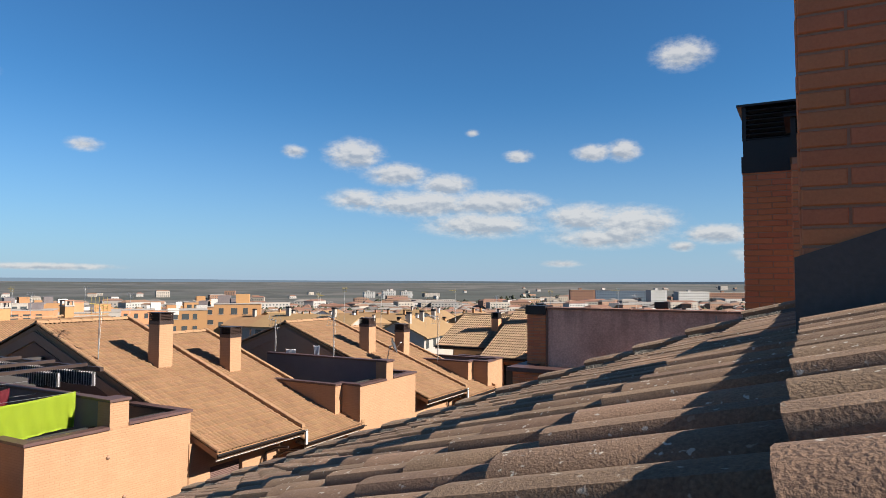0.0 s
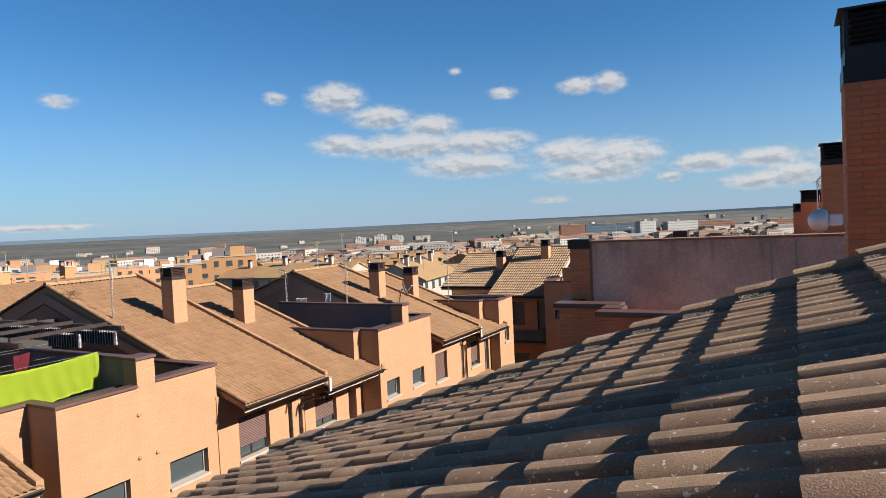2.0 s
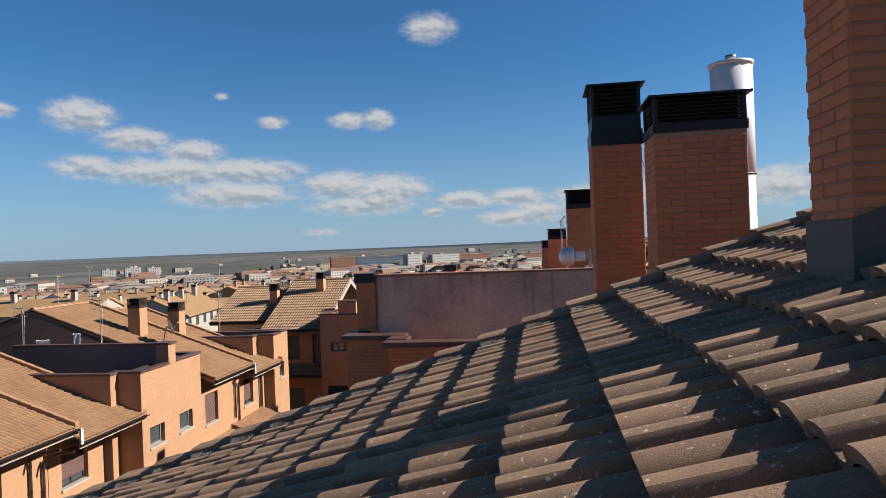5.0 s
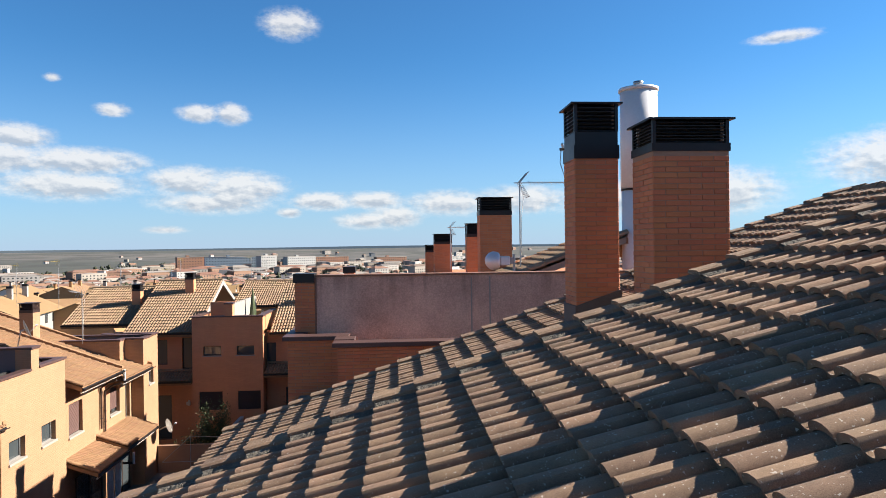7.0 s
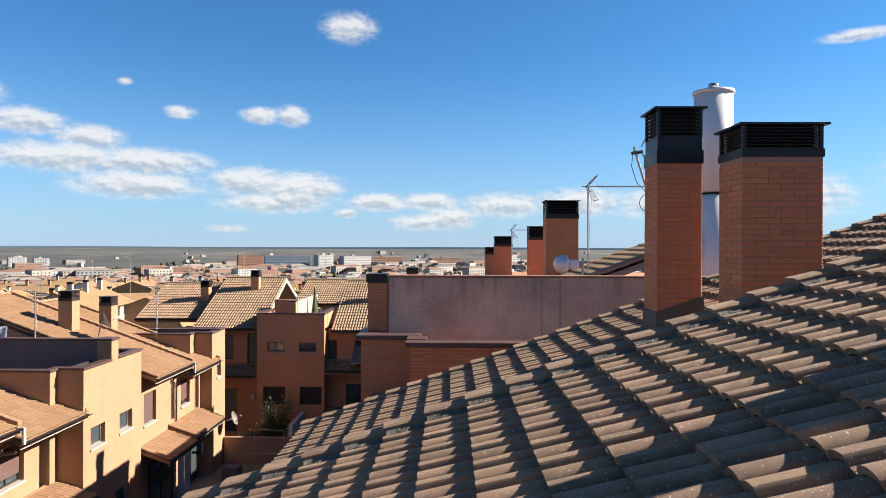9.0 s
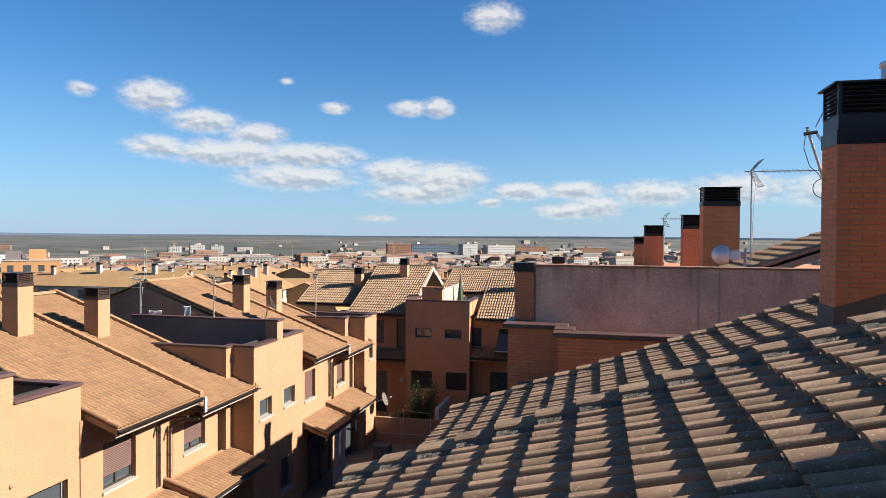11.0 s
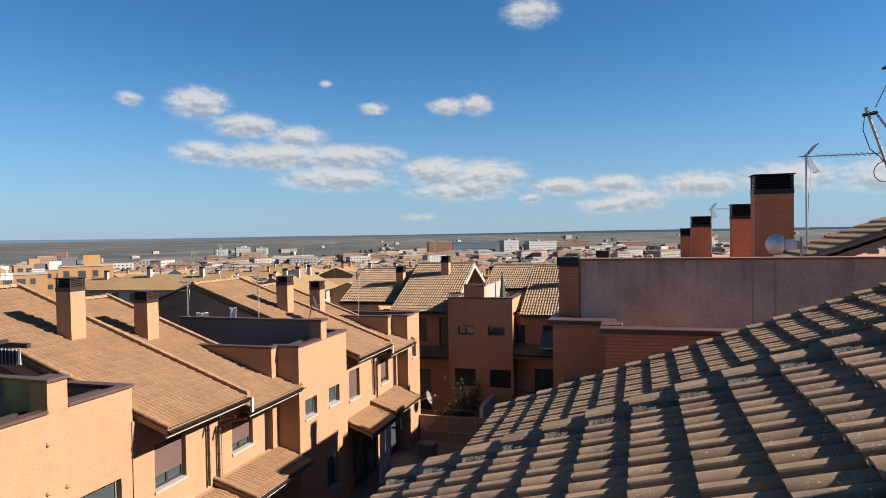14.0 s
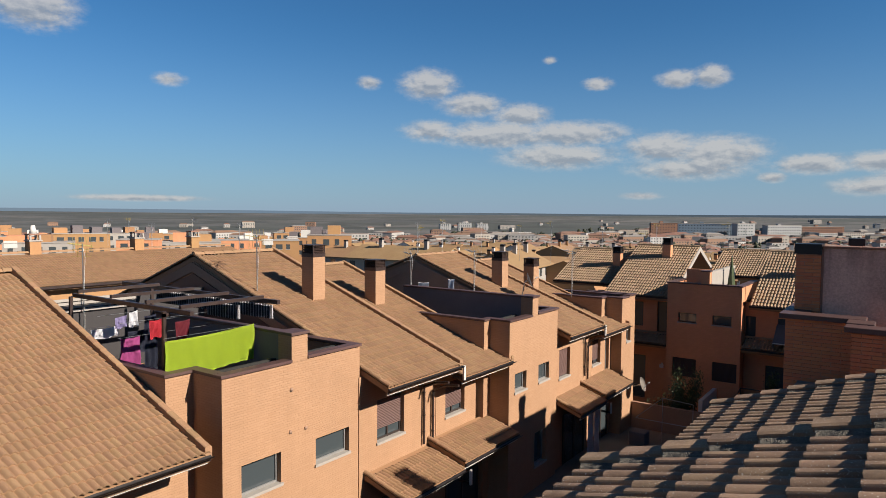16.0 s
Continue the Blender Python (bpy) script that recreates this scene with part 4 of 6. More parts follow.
def bay(x, x_back, y_in, y0, y_div0, y_div1, y1, z_par, z_pier, windows, label):
    """A projecting terrace block: front wall with parapet, a return on its near side, a dividing wall with a pier, and a dark inside."""
    b = empty("terrace_block", label, "terrace", OPP)
    plain_wall(b, x, y0, y1, 0, z_par, windows, name="front_wall", thick=0.22)
    box("return_wall", (x_back, x - 0.004, y0 - 0.004, y0 + 0.2, 0, z_par), "wall_orange", b)
    box("inner_front_wall", (x_back - 0.2, x_back, y_in, y0 + 0.2, 0, z_par - 0.005), "wall_orange", b)
    box("side_wall", (x_back - 6.5, x_back - 0.2, y_in, y_in + 0.18, 0, z_par - 0.005), "wall_orange", b)
    box("end_wall", (x - 7, x - 0.22, y1 - 0.2, y1, 0, z_par), "wall_orange", b)
    box("pier", (x - 0.5, x + 0.012, y_div0, y_div1, z_par, z_pier), "wall_orange", b)
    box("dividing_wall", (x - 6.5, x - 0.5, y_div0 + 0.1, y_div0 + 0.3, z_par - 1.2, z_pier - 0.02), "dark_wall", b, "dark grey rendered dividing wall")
    box("floor_slab", (x - 7.0, x - 0.27, y0 + 0.2, y1 - 0.2, z_par - 1.15, z_par - 1.0), "paving", b)
    box("floor_slab", (x - 7.0, x_back - 0.2, y_in + 0.18, y0 + 0.198, z_par - 1.15, z_par - 1.0), "paving", b)
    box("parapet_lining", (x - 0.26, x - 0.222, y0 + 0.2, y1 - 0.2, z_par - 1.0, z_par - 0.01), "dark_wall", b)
    z = z_par
    coping_run(b, x - 0.27, x + 0.05, y0 - 0.05, y_div0, z)
    coping_run(b, x - 0.27, x + 0.05, y_div1, y1 + 0.05, z + 0.03)
    coping_run(b, x_back - 0.25, x - 0.27, y0 - 0.05, y0 + 0.25, z)
    coping_run(b, x_back - 0.25, x_back + 0.05, y_in - 0.05, y0 - 0.05, z)
    coping_run(b, x_back - 6.5, x_back - 0.25, y_in - 0.05, y_in + 0.23, z)
    coping_run(b, x - 0.55, x + 0.06, y_div0 - 0.04, y_div1 + 0.04, z_pier)
    coping_run(b, x - 6.5, x - 0.55, y_div0 + 0.06, y_div0 + 0.34, z_pier - 0.02)
    coping_run(b, x - 2.6, x - 0.27, y1 - 0.25, y1 + 0.05, z + 0.03)
    return b


bay1 = bay(-12.89, -14.0, 8.80, 9.54, 11.66, 12.21, 14.25, 7.10, 7.80, [(10.07, 11.30, 4.05, 4.86), (12.51, 13.81, 4.15, 4.86)],
           "orange brick roof terrace block with brown coping and small windows")
bay2 = bay(-11.83, -12.68, 20.78, 21.2, 22.95, 23.43, 25.22, 7.02, 7.74, [(21.63, 22.55, 4.3, 5.0), (23.3, 24.3, 0.95, 2.3), (23.55, 24.5, 4.3, 5.0)],
           "orange brick roof terrace block with a dark dividing wall")
bay3 = bay(-11.45, -12.3, 31.2, 31.75, 32.7, 32.9, 33.6, 6.85, 6.9, [(32.4, 33.0, 4.6, 5.35)],
           "narrow orange brick terrace block at the end of the row")

for x, y, zr in ((-16.87, 16.35, 9.85), (-16.75, 19.5, 9.17), (-15.6, 27.2, 9.2), (-15.5, 30.2, 8.75)):
    plain_chimney(x - 0.57, x, y - 0.14, y + 0.43, zr - 2.6, zr - 0.4, zr, "wall_orange", "orange brick chimney with dark louvred head on the ochre roof", "chimneys on the row opposite", 5)
left_chimney = plain_chimney(-17.62, -17.0, 5.72, 6.36, 6.5, 9.3, 9.82, "wall_orange", "orange brick chimney with dark louvred head on the ochre roof", "chimneys on the row opposite", 5)

box("foot", (-17.635, -16.985, 5.705, 6.375, 7.1, 7.80), "cement", left_chimney, "grey cement foot")


def canopy(x_wall, x_out, y0, y1, z_wall, z_out, seed):
    c = empty("porch_roof", "low ochre tiled porch roof over the ground floor", "porch roof", "porch roofs")
    sl = (z_wall - z_out) / (x_out - x_wall)
    tiled_slope(c, x_out, z_out, x_wall, sl, y0, y1, "tile_ochre", FAR_TILE, seed=seed)
    prism("deck", [(x_out - 0.02, z_out - 0.02), (x_wall, z_wall - 0.02), (x_wall, z_wall - 0.16), (x_out - 0.02, z_out - 0.16)], "y", y0 + 0.01, y1 - 0.01, "soffit", c)
    cap_row(c, "verge_tile", (x_out, y0 + 0.06, z_out + 0.03), (x_wall, y0 + 0.06, z_wall + 0.03), 0.38, 0.085, "tile_ochre")
    eave_trim(c, x_out, z_out, y0, y1, 1)


canopy(-12.86, -11.3, 14.4, 17.5, 3.28, 2.83, 71)
canopy(-12.84, -11.3, 17.55, 21.1, 3.45, 3.0, 72)
canopy(-12.0, -10.7, 25.3, 28.0, 3.2, 2.74, 73)
canopy(-12.0, -10.7, 28.05, 31.4, 3.34, 2.89, 74)


# ---- the building across the end ----
YF = 36.8
endb = empty("end_building", "terracotta apartment building in shade with pale tiled roofs", "building")


def end_wall(x0, x1, y, z0, z1, holes, mat="wall_far", name="wall"):
    xs = sorted({x0, x1, *[h[0] for h in holes], *[h[1] for h in holes]})
    bm = bmesh.new()
    for a, b in zip(xs, xs[1:]):
        z = z0
        for lo, hi in sorted((h[2], h[3]) for h in holes if h[0] <= a + 1e-6 and h[1] >= b - 1e-6):
            if lo > z:
                add_box(bm, a, b, y, y + 0.3, z, lo)
            z = hi
        if z < z1:
            add_box(bm, a, b, y, y + 0.3, z, z1)
    bmesh.ops.remove_doubles(bm, verts=bm.verts, dist=1e-5)
    part(name, bm, mat, endb)
    for h in holes:
        w = box("window", (h[0], h[1], y + 0.14, y + 0.16, h[2], h[3]), "glass", endb)
        fr = bmesh.new()
        for d in ((h[0], h[0] + 0.05, h[2], h[3]), (h[1] - 0.05, h[1], h[2], h[3]), (h[0] + 0.05, h[1] - 0.05, h[2], h[2] + 0.05), (h[0] + 0.05, h[1] - 0.05, h[3] - 0.05, h[3])):
            add_box(fr, d[0], d[1], y + 0.09, y + 0.14, d[2], d[3])
        part("window_frame", fr, "frame_dark", w)
        if len(h) > 4:
            sheet, rows = bmesh.new(), []
            for k in range(2 * int((h[3] - h[2]) / 0.055) + 1):
                rows.append([sheet.verts.new((xx, y + (0.06 if k % 2 else 0.045), h[3] - 0.0275 * k)) for xx in (h[0] + 0.05, h[1] - 0.05)])
            for ra, rb in zip(rows, rows[1:]):
                sheet.faces.new((*ra, rb[1], rb[0]))
            part("roller_shutter", sheet, "shutter_dark", w, "dark brown roller shutter, closed")
        elif h[3] - h[2] < 1.3:
            box("window_sill", (h[0] - 0.05, h[1] + 0.05, y - 0.04, y + 0.1, h[2] - 0.06, h[2]), "sill", w)
    # Near-black sheet imitates the shaded inside behind the openings.
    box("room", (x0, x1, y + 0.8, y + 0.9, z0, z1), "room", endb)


end_wall(-10.75, -6.95, YF, 0, 7.30, [(-10.15, -9.2, 5.22, 5.72), (-8.37, -7.42, 5.22, 5.72), (-10.40, -9.15, 2.22, 3.24, 1), (-8.33, -7.10, 2.22, 3.24, 1)], name="bay_wall")
end_wall(-15.5, -10.75, YF + 1.0, 0, 6.4, [(-13.2, -12.4, 4.6, 6.0), (-11.6, -10.95, 4.0, 6.1), (-13.6, -12.2, 0.4, 2.9)])
end_wall(-6.95, 6.0, YF + 1.0, 0, 6.4, [(-6.93, -6.42, 4.35, 5.72), (-5.40, -4.3, 4.3, 5.72), (-5.9, -4.4, 1.26, 3.2)])
box("bay_side", (-10.75, -10.5, YF + 0.3, YF + 4, 0, 7.3), "wall_far", endb)
box("bay_side", (-7.2, -6.95, YF + 0.3, YF + 4, 0, 7.3), "wall_far", endb)
box("roof_slab", (-10.75, -6.95, YF + 0.2, YF + 6, 6.3, 6.5), "cement", endb)
for d in ((-10.8, -6.9, YF - 0.05, YF + 0.32, 7.30, 7.37), (-10.8, -10.45, YF + 0.32, YF + 4, 7.30, 7.37), (-7.25, -6.9, YF + 0.32, YF + 4, 7.30, 7.37)):
    box("coping", d, "coping", endb)
box("hut_wall", (-10.4, -8.99, YF + 2.4, YF + 2.6, 6.5, 7.95), "wall_far", endb)
box("pier", (-8.99, -8.57, YF + 0.02, YF + 0.42, 7.37, 8.0), "wall_far", endb)
box("pier_cap", (-9.03, -8.53, YF - 0.02, YF + 0.46, 8.0, 8.07), "coping", endb)
box("cream_wall", (-8.77, -8.57, YF + 0.46, YF + 6.2, 6.5, 8.0), "sill", endb, "sunlit cream wall on the roof terrace")
# Unseen bay, added only to keep the sun off the porch roof.
end_wall(-3.4, 0.5, YF - 0.2, 0, 7.2, [(-2.4, -1.4, 5.2, 5.7)], name="bay_wall")
box("bay_side", (-3.4, -3.15, YF + 0.1, YF + 4, 0, 7.2), "wall_far", endb)
for ya, yb in ((YF + 0.35, YF + 6.2), (YF + 10.5, YF + 6.2)):
    zl, zh = 6.42 + 0.45 * 5.8 - 0.45 * abs(yb - ya), 6.42 + 0.45 * 5.8
    prism("barge_board", [(ya, zl + 0.02), (yb, zh + 0.02), (yb, zh - 0.26), (ya, zl - 0.26)], "x", -10.69, -10.62, "sill", endb, "pale painted barge board")

parasol = empty("parasol", "folded dark green parasol on the roof terrace", "parasol")
tube("pole", (-8.15, YF + 3.2, 6.5), (-8.15, YF + 3.2, 8.75), 0.025, "steel", parasol)
bmp = bmesh.new()
for k in range(7):
    a = 2 * math.pi * k / 7
    add_tube(bmp, (-8.15 + 0.09 * math.cos(a), YF + 3.2 + 0.09 * math.sin(a), 7.0), (-8.15, YF + 3.2, 8.72), 0.13, 6, 0.02)
part("canopy", bmp, "leaf", parasol, "folded green cloth")

awn = empty("awning", "grey cloth awning lowered over a balcony door", "awning")
prism("cloth", [(YF + 0.98, 5.42), (YF - 0.25, 4.62), (YF - 0.25, 4.60), (YF + 0.98, 5.40)], "x", -5.42, -3.6, "grey_panel", awn)
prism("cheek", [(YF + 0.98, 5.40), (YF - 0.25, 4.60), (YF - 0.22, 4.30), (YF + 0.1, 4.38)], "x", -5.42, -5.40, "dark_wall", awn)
tube("front_bar", (-5.42, YF - 0.25, 4.61), (-3.6, YF - 0.25, 4.61), 0.03, "white_paint", awn)


def end_roof(parent, x0, x1, y_eave, z_eave, y_ridge, slope, seed, mat="tile_pale"):
    """A roof that rises away along +y."""
    hold = empty("roof_section", kind="")
    hold.parent = parent
    pitch, rolls, length, hump, lift, gauge = FAR_TILE
    rng = random.Random(seed)
    ang = math.atan(slope)
    verts, faces = tile_arrays(pitch, rolls, length, hump, lift)
    v_dir, u_dir = Vector((0, math.cos(ang), math.sin(ang))), Vector((1, 0, 0))
    w_dir = u_dir.cross(v_dir)
    poses = []
    for i in range(int((y_ridge - y_eave) / math.cos(ang) / gauge + 0.5)):
        for j in range(round((x1 - x0) / pitch)):
            o = Vector((x0 + j * pitch, y_eave, z_eave)) + v_dir * (i * gauge) + w_dir * rng.uniform(0, 0.004)
            poses.append(Matrix(((u_dir.x, v_dir.x, w_dir.x, o.x), (u_dir.y, v_dir.y, w_dir.y, o.y), (u_dir.z, v_dir.z, w_dir.z, o.z), (0, 0, 0, 1))))
    bpy.data.objects.remove(hold)
    joined_tiles("roof_tiles", verts, faces, poses, mat, parent)
    zr = z_eave + slope * (y_ridge - y_eave)
    prism("roof_deck", [(y_eave, z_eave - 0.03), (y_ridge, zr - 0.03), (y_ridge + 6, zr - 6 * slope), (y_ridge, zr - 0.2), (y_eave, z_eave - 0.2)], "x", x0, x1, "soffit", parent)
    cap_row(parent, "ridge_tile", (x0, y_ridge, zr + 0.02), (x1, y_ridge, zr + 0.02), 0.4, 0.11, mat)
    box("gutter", (x0, x1, y_eave - 0.1, y_eave, z_eave - 0.08, z_eave + 0.01), "black_metal", parent)


end_roof(endb, -14.6, -10.7, YF + 0.4, 6.42, YF + 6.2, 0.45, 81)
end_roof(endb, -18.8, -14.7, YF + 2.4, 6.75, YF + 6.6, 0.45, 82)
end_roof(endb, -6.68, -3.6, YF + 0.5, 6.32, YF + 6.2, 0.45, 83)
end_roof(endb, -10.55, -3.0, YF + 8.0, 7.2, YF + 12.0, 0.36, 84)
for x, y, z in ((-12.5, YF + 4.6, 9.6), (-15.6, YF + 4.4, 8.95), (-4.0, YF + 3.6, 9.2)):
    plain_chimney(x, x + 0.5, y, y + 0.5, z - 2.6, z - 0.4, z, "wall_far", "terracotta chimney with dark head on a pale tiled roof", "chimneys on the end building", 4)
for x0, x1, z in ((-14.5, -10.8, 3.85), (-6.9, -3.4, 4.15)):
    c = empty("porch_roof", "shaded tiled porch roof on the end building", "porch roof", "porch roofs")
    end_roof(c, x0, x1, YF - 0.1, z, YF + 1.0, 0.35, 90)

# ---- ground ----


def terrain_z(r):
    """Height of the land by distance: a hilltop estate, the town below it and the rising plain beyond."""
    pts = [(0, 0), (45, 0), (90, -3), (180, -9), (350, -18), (700, -27), (1200, -28), (1900, -24), (2800, -13), (3800, -2.5), (4700, 4.5), (5200, 4.5)]
    for (a, za_), (b, zb_) in zip(pts, pts[1:]):
        if r <= b:
            f = (r - a) / (b - a)
            return za_ + (zb_ - za_) * (f * f * (3 - 2 * f) if a < 60 else f)
    return 4.5


def land_z(x, y):
    r = math.hypot(x, y)
    z = terrain_z(r) + (3.5 * noise.noise(Vector((x * 0.0011, y * 0.0011, 0.0))) * min(1, max(0, (r - 900) / 1500)) if r > 900 else 0.0)
    return z


def ground_material():
    m = bpy.data.materials.new("land")
    m.use_nodes = True
    n = Nodes(m.node_tree)
    bsdf = m.node_tree.nodes["Principled BSDF"]
    p = n.add("ShaderNodeNewGeometry").outputs["Position"]
    field = n.add("ShaderNodeTexVoronoi", feature="F1")
    n.put(field.inputs["Vector"], n.vec("MULTIPLY", p, (0.0035, 0.0022, 0)))
    field.inputs["Scale"].default_value = 1.0
    tone = n.add("ShaderNodeSeparateColor")
    n.link(field.outputs["Color"], tone.inputs[0])
    c = n.mix(tone.outputs[0], (0.048, 0.051, 0.05), (0.098, 0.092, 0.082))
    c = n.mix(n.ramp(tone.outputs[1], 0.55, 0.8), c, (0.038, 0.045, 0.037))
    c = n.mix(n.math("MULTIPLY", n.ramp(n.noise(p, 0.005, 7.0, 0.72), 0.47, 0.58), 0.85), c, (0.02, 0.024, 0.019))
    c = n.mix(n.math("MULTIPLY", n.ramp(n.noise(p, 0.05, 5.0, 0.7), 0.4, 0.7), 0.35), c, (0.08, 0.066, 0.05))
    n.link(c, bsdf.inputs["Base Color"])
    bsdf.inputs["Roughness"].default_value = 0.95
    return m


def build_ground():
    radii = [0, 15, 30, 45, 60, 80, 105, 140, 180, 240, 320, 420, 550, 700, 900, 1150, 1450, 1800, 2200, 2600, 3000, 3400, 3800, 4200, 4500, 4800]
    seg = 144
    bm = bmesh.new()
    centre = bm.verts.new((0, 0, 0))
    last = None
    for r in radii[1:]:
        ring = []
        for k in range(seg):
            a = 2 * math.pi * k / seg
            x, y = r * math.cos(a), r * math.sin(a)
            ring.append(bm.verts.new((x, y, land_z(x, y))))
        for k in range(seg):
            j = (k + 1) % seg
            if last is None:
                bm.faces.new((centre, ring[k], ring[j]))
            else:
                bm.faces.new((last[k], ring[k], ring[j], last[j]))
        last = ring
    g = part("ground", bm, ground_material(), None, "open land falling to a town and rising to far fields", smooth=True)
    tagged(g, category="ground", kind="structure")


build_ground()
tagged(box("pavement", (-13.2, -1.2, -10, 36.7, 0.005, 0.05), "paving", None, "grey-brown paved yard between the rows"), category="pavement", kind="structure")


# ---- the estate and the town beyond ----
def town_material(name, ramp_colours, windows=False):
    m = bpy.data.materials.new(name)
    m.use_nodes = True
    n = Nodes(m.node_tree)
    bsdf = m.node_tree.nodes["Principled BSDF"]
    g = n.add("ShaderNodeNewGeometry")
    r = n.add("ShaderNodeValToRGB")
    r.color_ramp.interpolation = "CONSTANT"
    n.link(g.outputs["Random Per Island"], r.inputs[0])
    els = r.color_ramp.elements
    while len(els) < len(ramp_colours):
        els.new(0.5)
    for k, c in enumerate(ramp_colours):
        els[k].position = k / len(ramp_colours)
        els[k].color = (*c, 1)
    c = n.mix(n.math("MULTIPLY", n.ramp(n.noise(g.outputs["Position"], 0.12, 4.0), 0.35, 0.65), 0.25), r.outputs[0], (0.22, 0.17, 0.13))
    n.link(c, bsdf.inputs["Base Color"])
    bsdf.inputs["Roughness"].default_value = 0.85
    return m


M["town_wall"] = town_material("town_walls", [(0.308, 0.297, 0.28), (0.21, 0.119, 0.077), (0.35, 0.343, 0.332), (0.189, 0.105, 0.07), (0.238, 0.21, 0.175), (0.175, 0.164, 0.154), (0.294, 0.266, 0.231)])
M["town_roof"] = town_material("town_roofs", [(0.151, 0.072, 0.049), (0.173, 0.0972, 0.0612), (0.122, 0.09, 0.072), (0.173, 0.0792, 0.054), (0.194, 0.18, 0.166), (0.0828, 0.0792, 0.0792)])
M["town_tree"] = material("town_trees", (0.0404, 0.0459, 0.0216), (0.0189, 0.0243, 0.0118), 0.9, 0.6, 0.05, 0.0, spread=0.3)
M["estate_wall"] = material("estate_wall", (0.336, 0.185, 0.081), (0.282, 0.146, 0.0624), 0.85, 6.0, 0.4, 0.1, spread=0.1)
M["far_tile"] = material("far_ochre_tiles", (0.283, 0.178, 0.0864), (0.215, 0.123, 0.0554), 0.85, 3.0, 0.4, 0.2, spread=0.12)


def polar(az, r):
    """A place at an azimuth (left of +y positive) and distance from the rooftop."""
    return -r * math.sin(radians(az)), r * math.cos(radians(az))


def add_block(walls, roofs, x, y, z, w, d, h, rise, turn):
    """One building of the town as raw vertices: a block, and a hipped or flat roof."""
    c, s = math.cos(turn), math.sin(turn)

    def at(u, v, q):
        return (x + u * c - v * s, y + u * s + v * c, z + q)
    a, b = w / 2, d / 2
    n = len(walls[0])
    walls[0].extend([at(-a, -b, -6), at(a, -b, -6), at(a, b, -6), at(-a, b, -6), at(-a, -b, h), at(a, -b, h), at(a, b, h), at(-a, b, h)])
    walls[1].extend([tuple(i + n for i in f) for f in ((0, 1, 5, 4), (1, 2, 6, 5), (2, 3, 7, 6), (3, 0, 4, 7), (4, 5, 6, 7))])
    n = len(roofs[0])
    o = 0.35
    if rise:
        k = min(b, a) * 0.8
        roofs[0].extend([at(-a - o, -b - o, h), at(a + o, -b - o, h), at(a + o, b + o, h), at(-a - o, b + o, h), at(-a + k, 0, h + rise), at(a - k, 0, h + rise)])
        roofs[1].extend([tuple(i + n for i in f) for f in ((0, 1, 5, 4), (2, 3, 4, 5), (1, 2, 5), (3, 0, 4))])
    else:
        roofs[0].extend([at(-a, -b, h + 0.05), at(a, -b, h + 0.05), at(a, b, h + 0.05), at(-a, b, h + 0.05)])
        roofs[1].append((n, n + 1, n + 2, n + 3))


def stuff(name, data, mat, label, category):
    me = bpy.data.meshes.new(name)
    me.from_pydata(data[0], [], data[1])
    me.materials.append(M[mat])
    return tagged(new(name, me), label, category, kind="stuff")


def build_town():
    rng = random.Random(5)
    walls, roofs, panes = ([], []), ([], []), ([], [])
    for _ in range(5200):
        az = rng.uniform(-55, 95)
        limit = 900 if az > 36 else 1080 if az > 24 else 1300 if az > 10 else 1500
        r = 300 * (limit / 300) ** (rng.random() ** 0.75)
        if rng.random() < 0.03:
            r = rng.uniform(limit, 2.2 * limit)
        x, y = polar(az, r)
        big = rng.random() < 0.18 and r > 800
        w, d = (rng.uniform(20, 46), rng.uniform(10, 14)) if big else (rng.uniform(9, 22), rng.uniform(8, 11))
        h = rng.uniform(8, 15) if big else rng.uniform(4.5, 8)
        turn = radians(rng.choice((55, 48, 62, 35, 100)) + rng.uniform(-6, 6))
        add_block(walls, roofs, x, y, land_z(x, y), w, d, h, 0 if rng.random() < 0.3 else rng.uniform(1.6, 2.6), turn)
        # rows of dark window bands on the side towards the hill
        c, s = math.cos(turn), math.sin(turn)
        side = -1 if (-s * (0 - x) + c * (0 - y)) < 0 else 1
        for level in range(int(h / 3)):
            for k in range(max(1, int(w / 4))):
                u = -w / 2 + 2 + k * 4
                n = len(panes[0])
                for du, dz in ((0, 0), (1.7, 0), (1.7, 1.35), (0, 1.35)):
                    px, py = u + du - 0.85, side * (d / 2 + 0.06)
                    panes[0].append((x + px * c - py * s, y + px * s + py * c, land_z(x, y) + 1.0 + level * 3 + dz))
                panes[1].append((n, n + 1, n + 2, n + 3))
    stuff("town_walls", walls, "town_wall", "pale and terracotta walls of the town below", "town")
    stuff("town_roofs", roofs, "town_roof", "red and ochre tiled roofs of the town below", "town")
    stuff("town_windows", panes, "glass", "dark windows of the town below", "town")


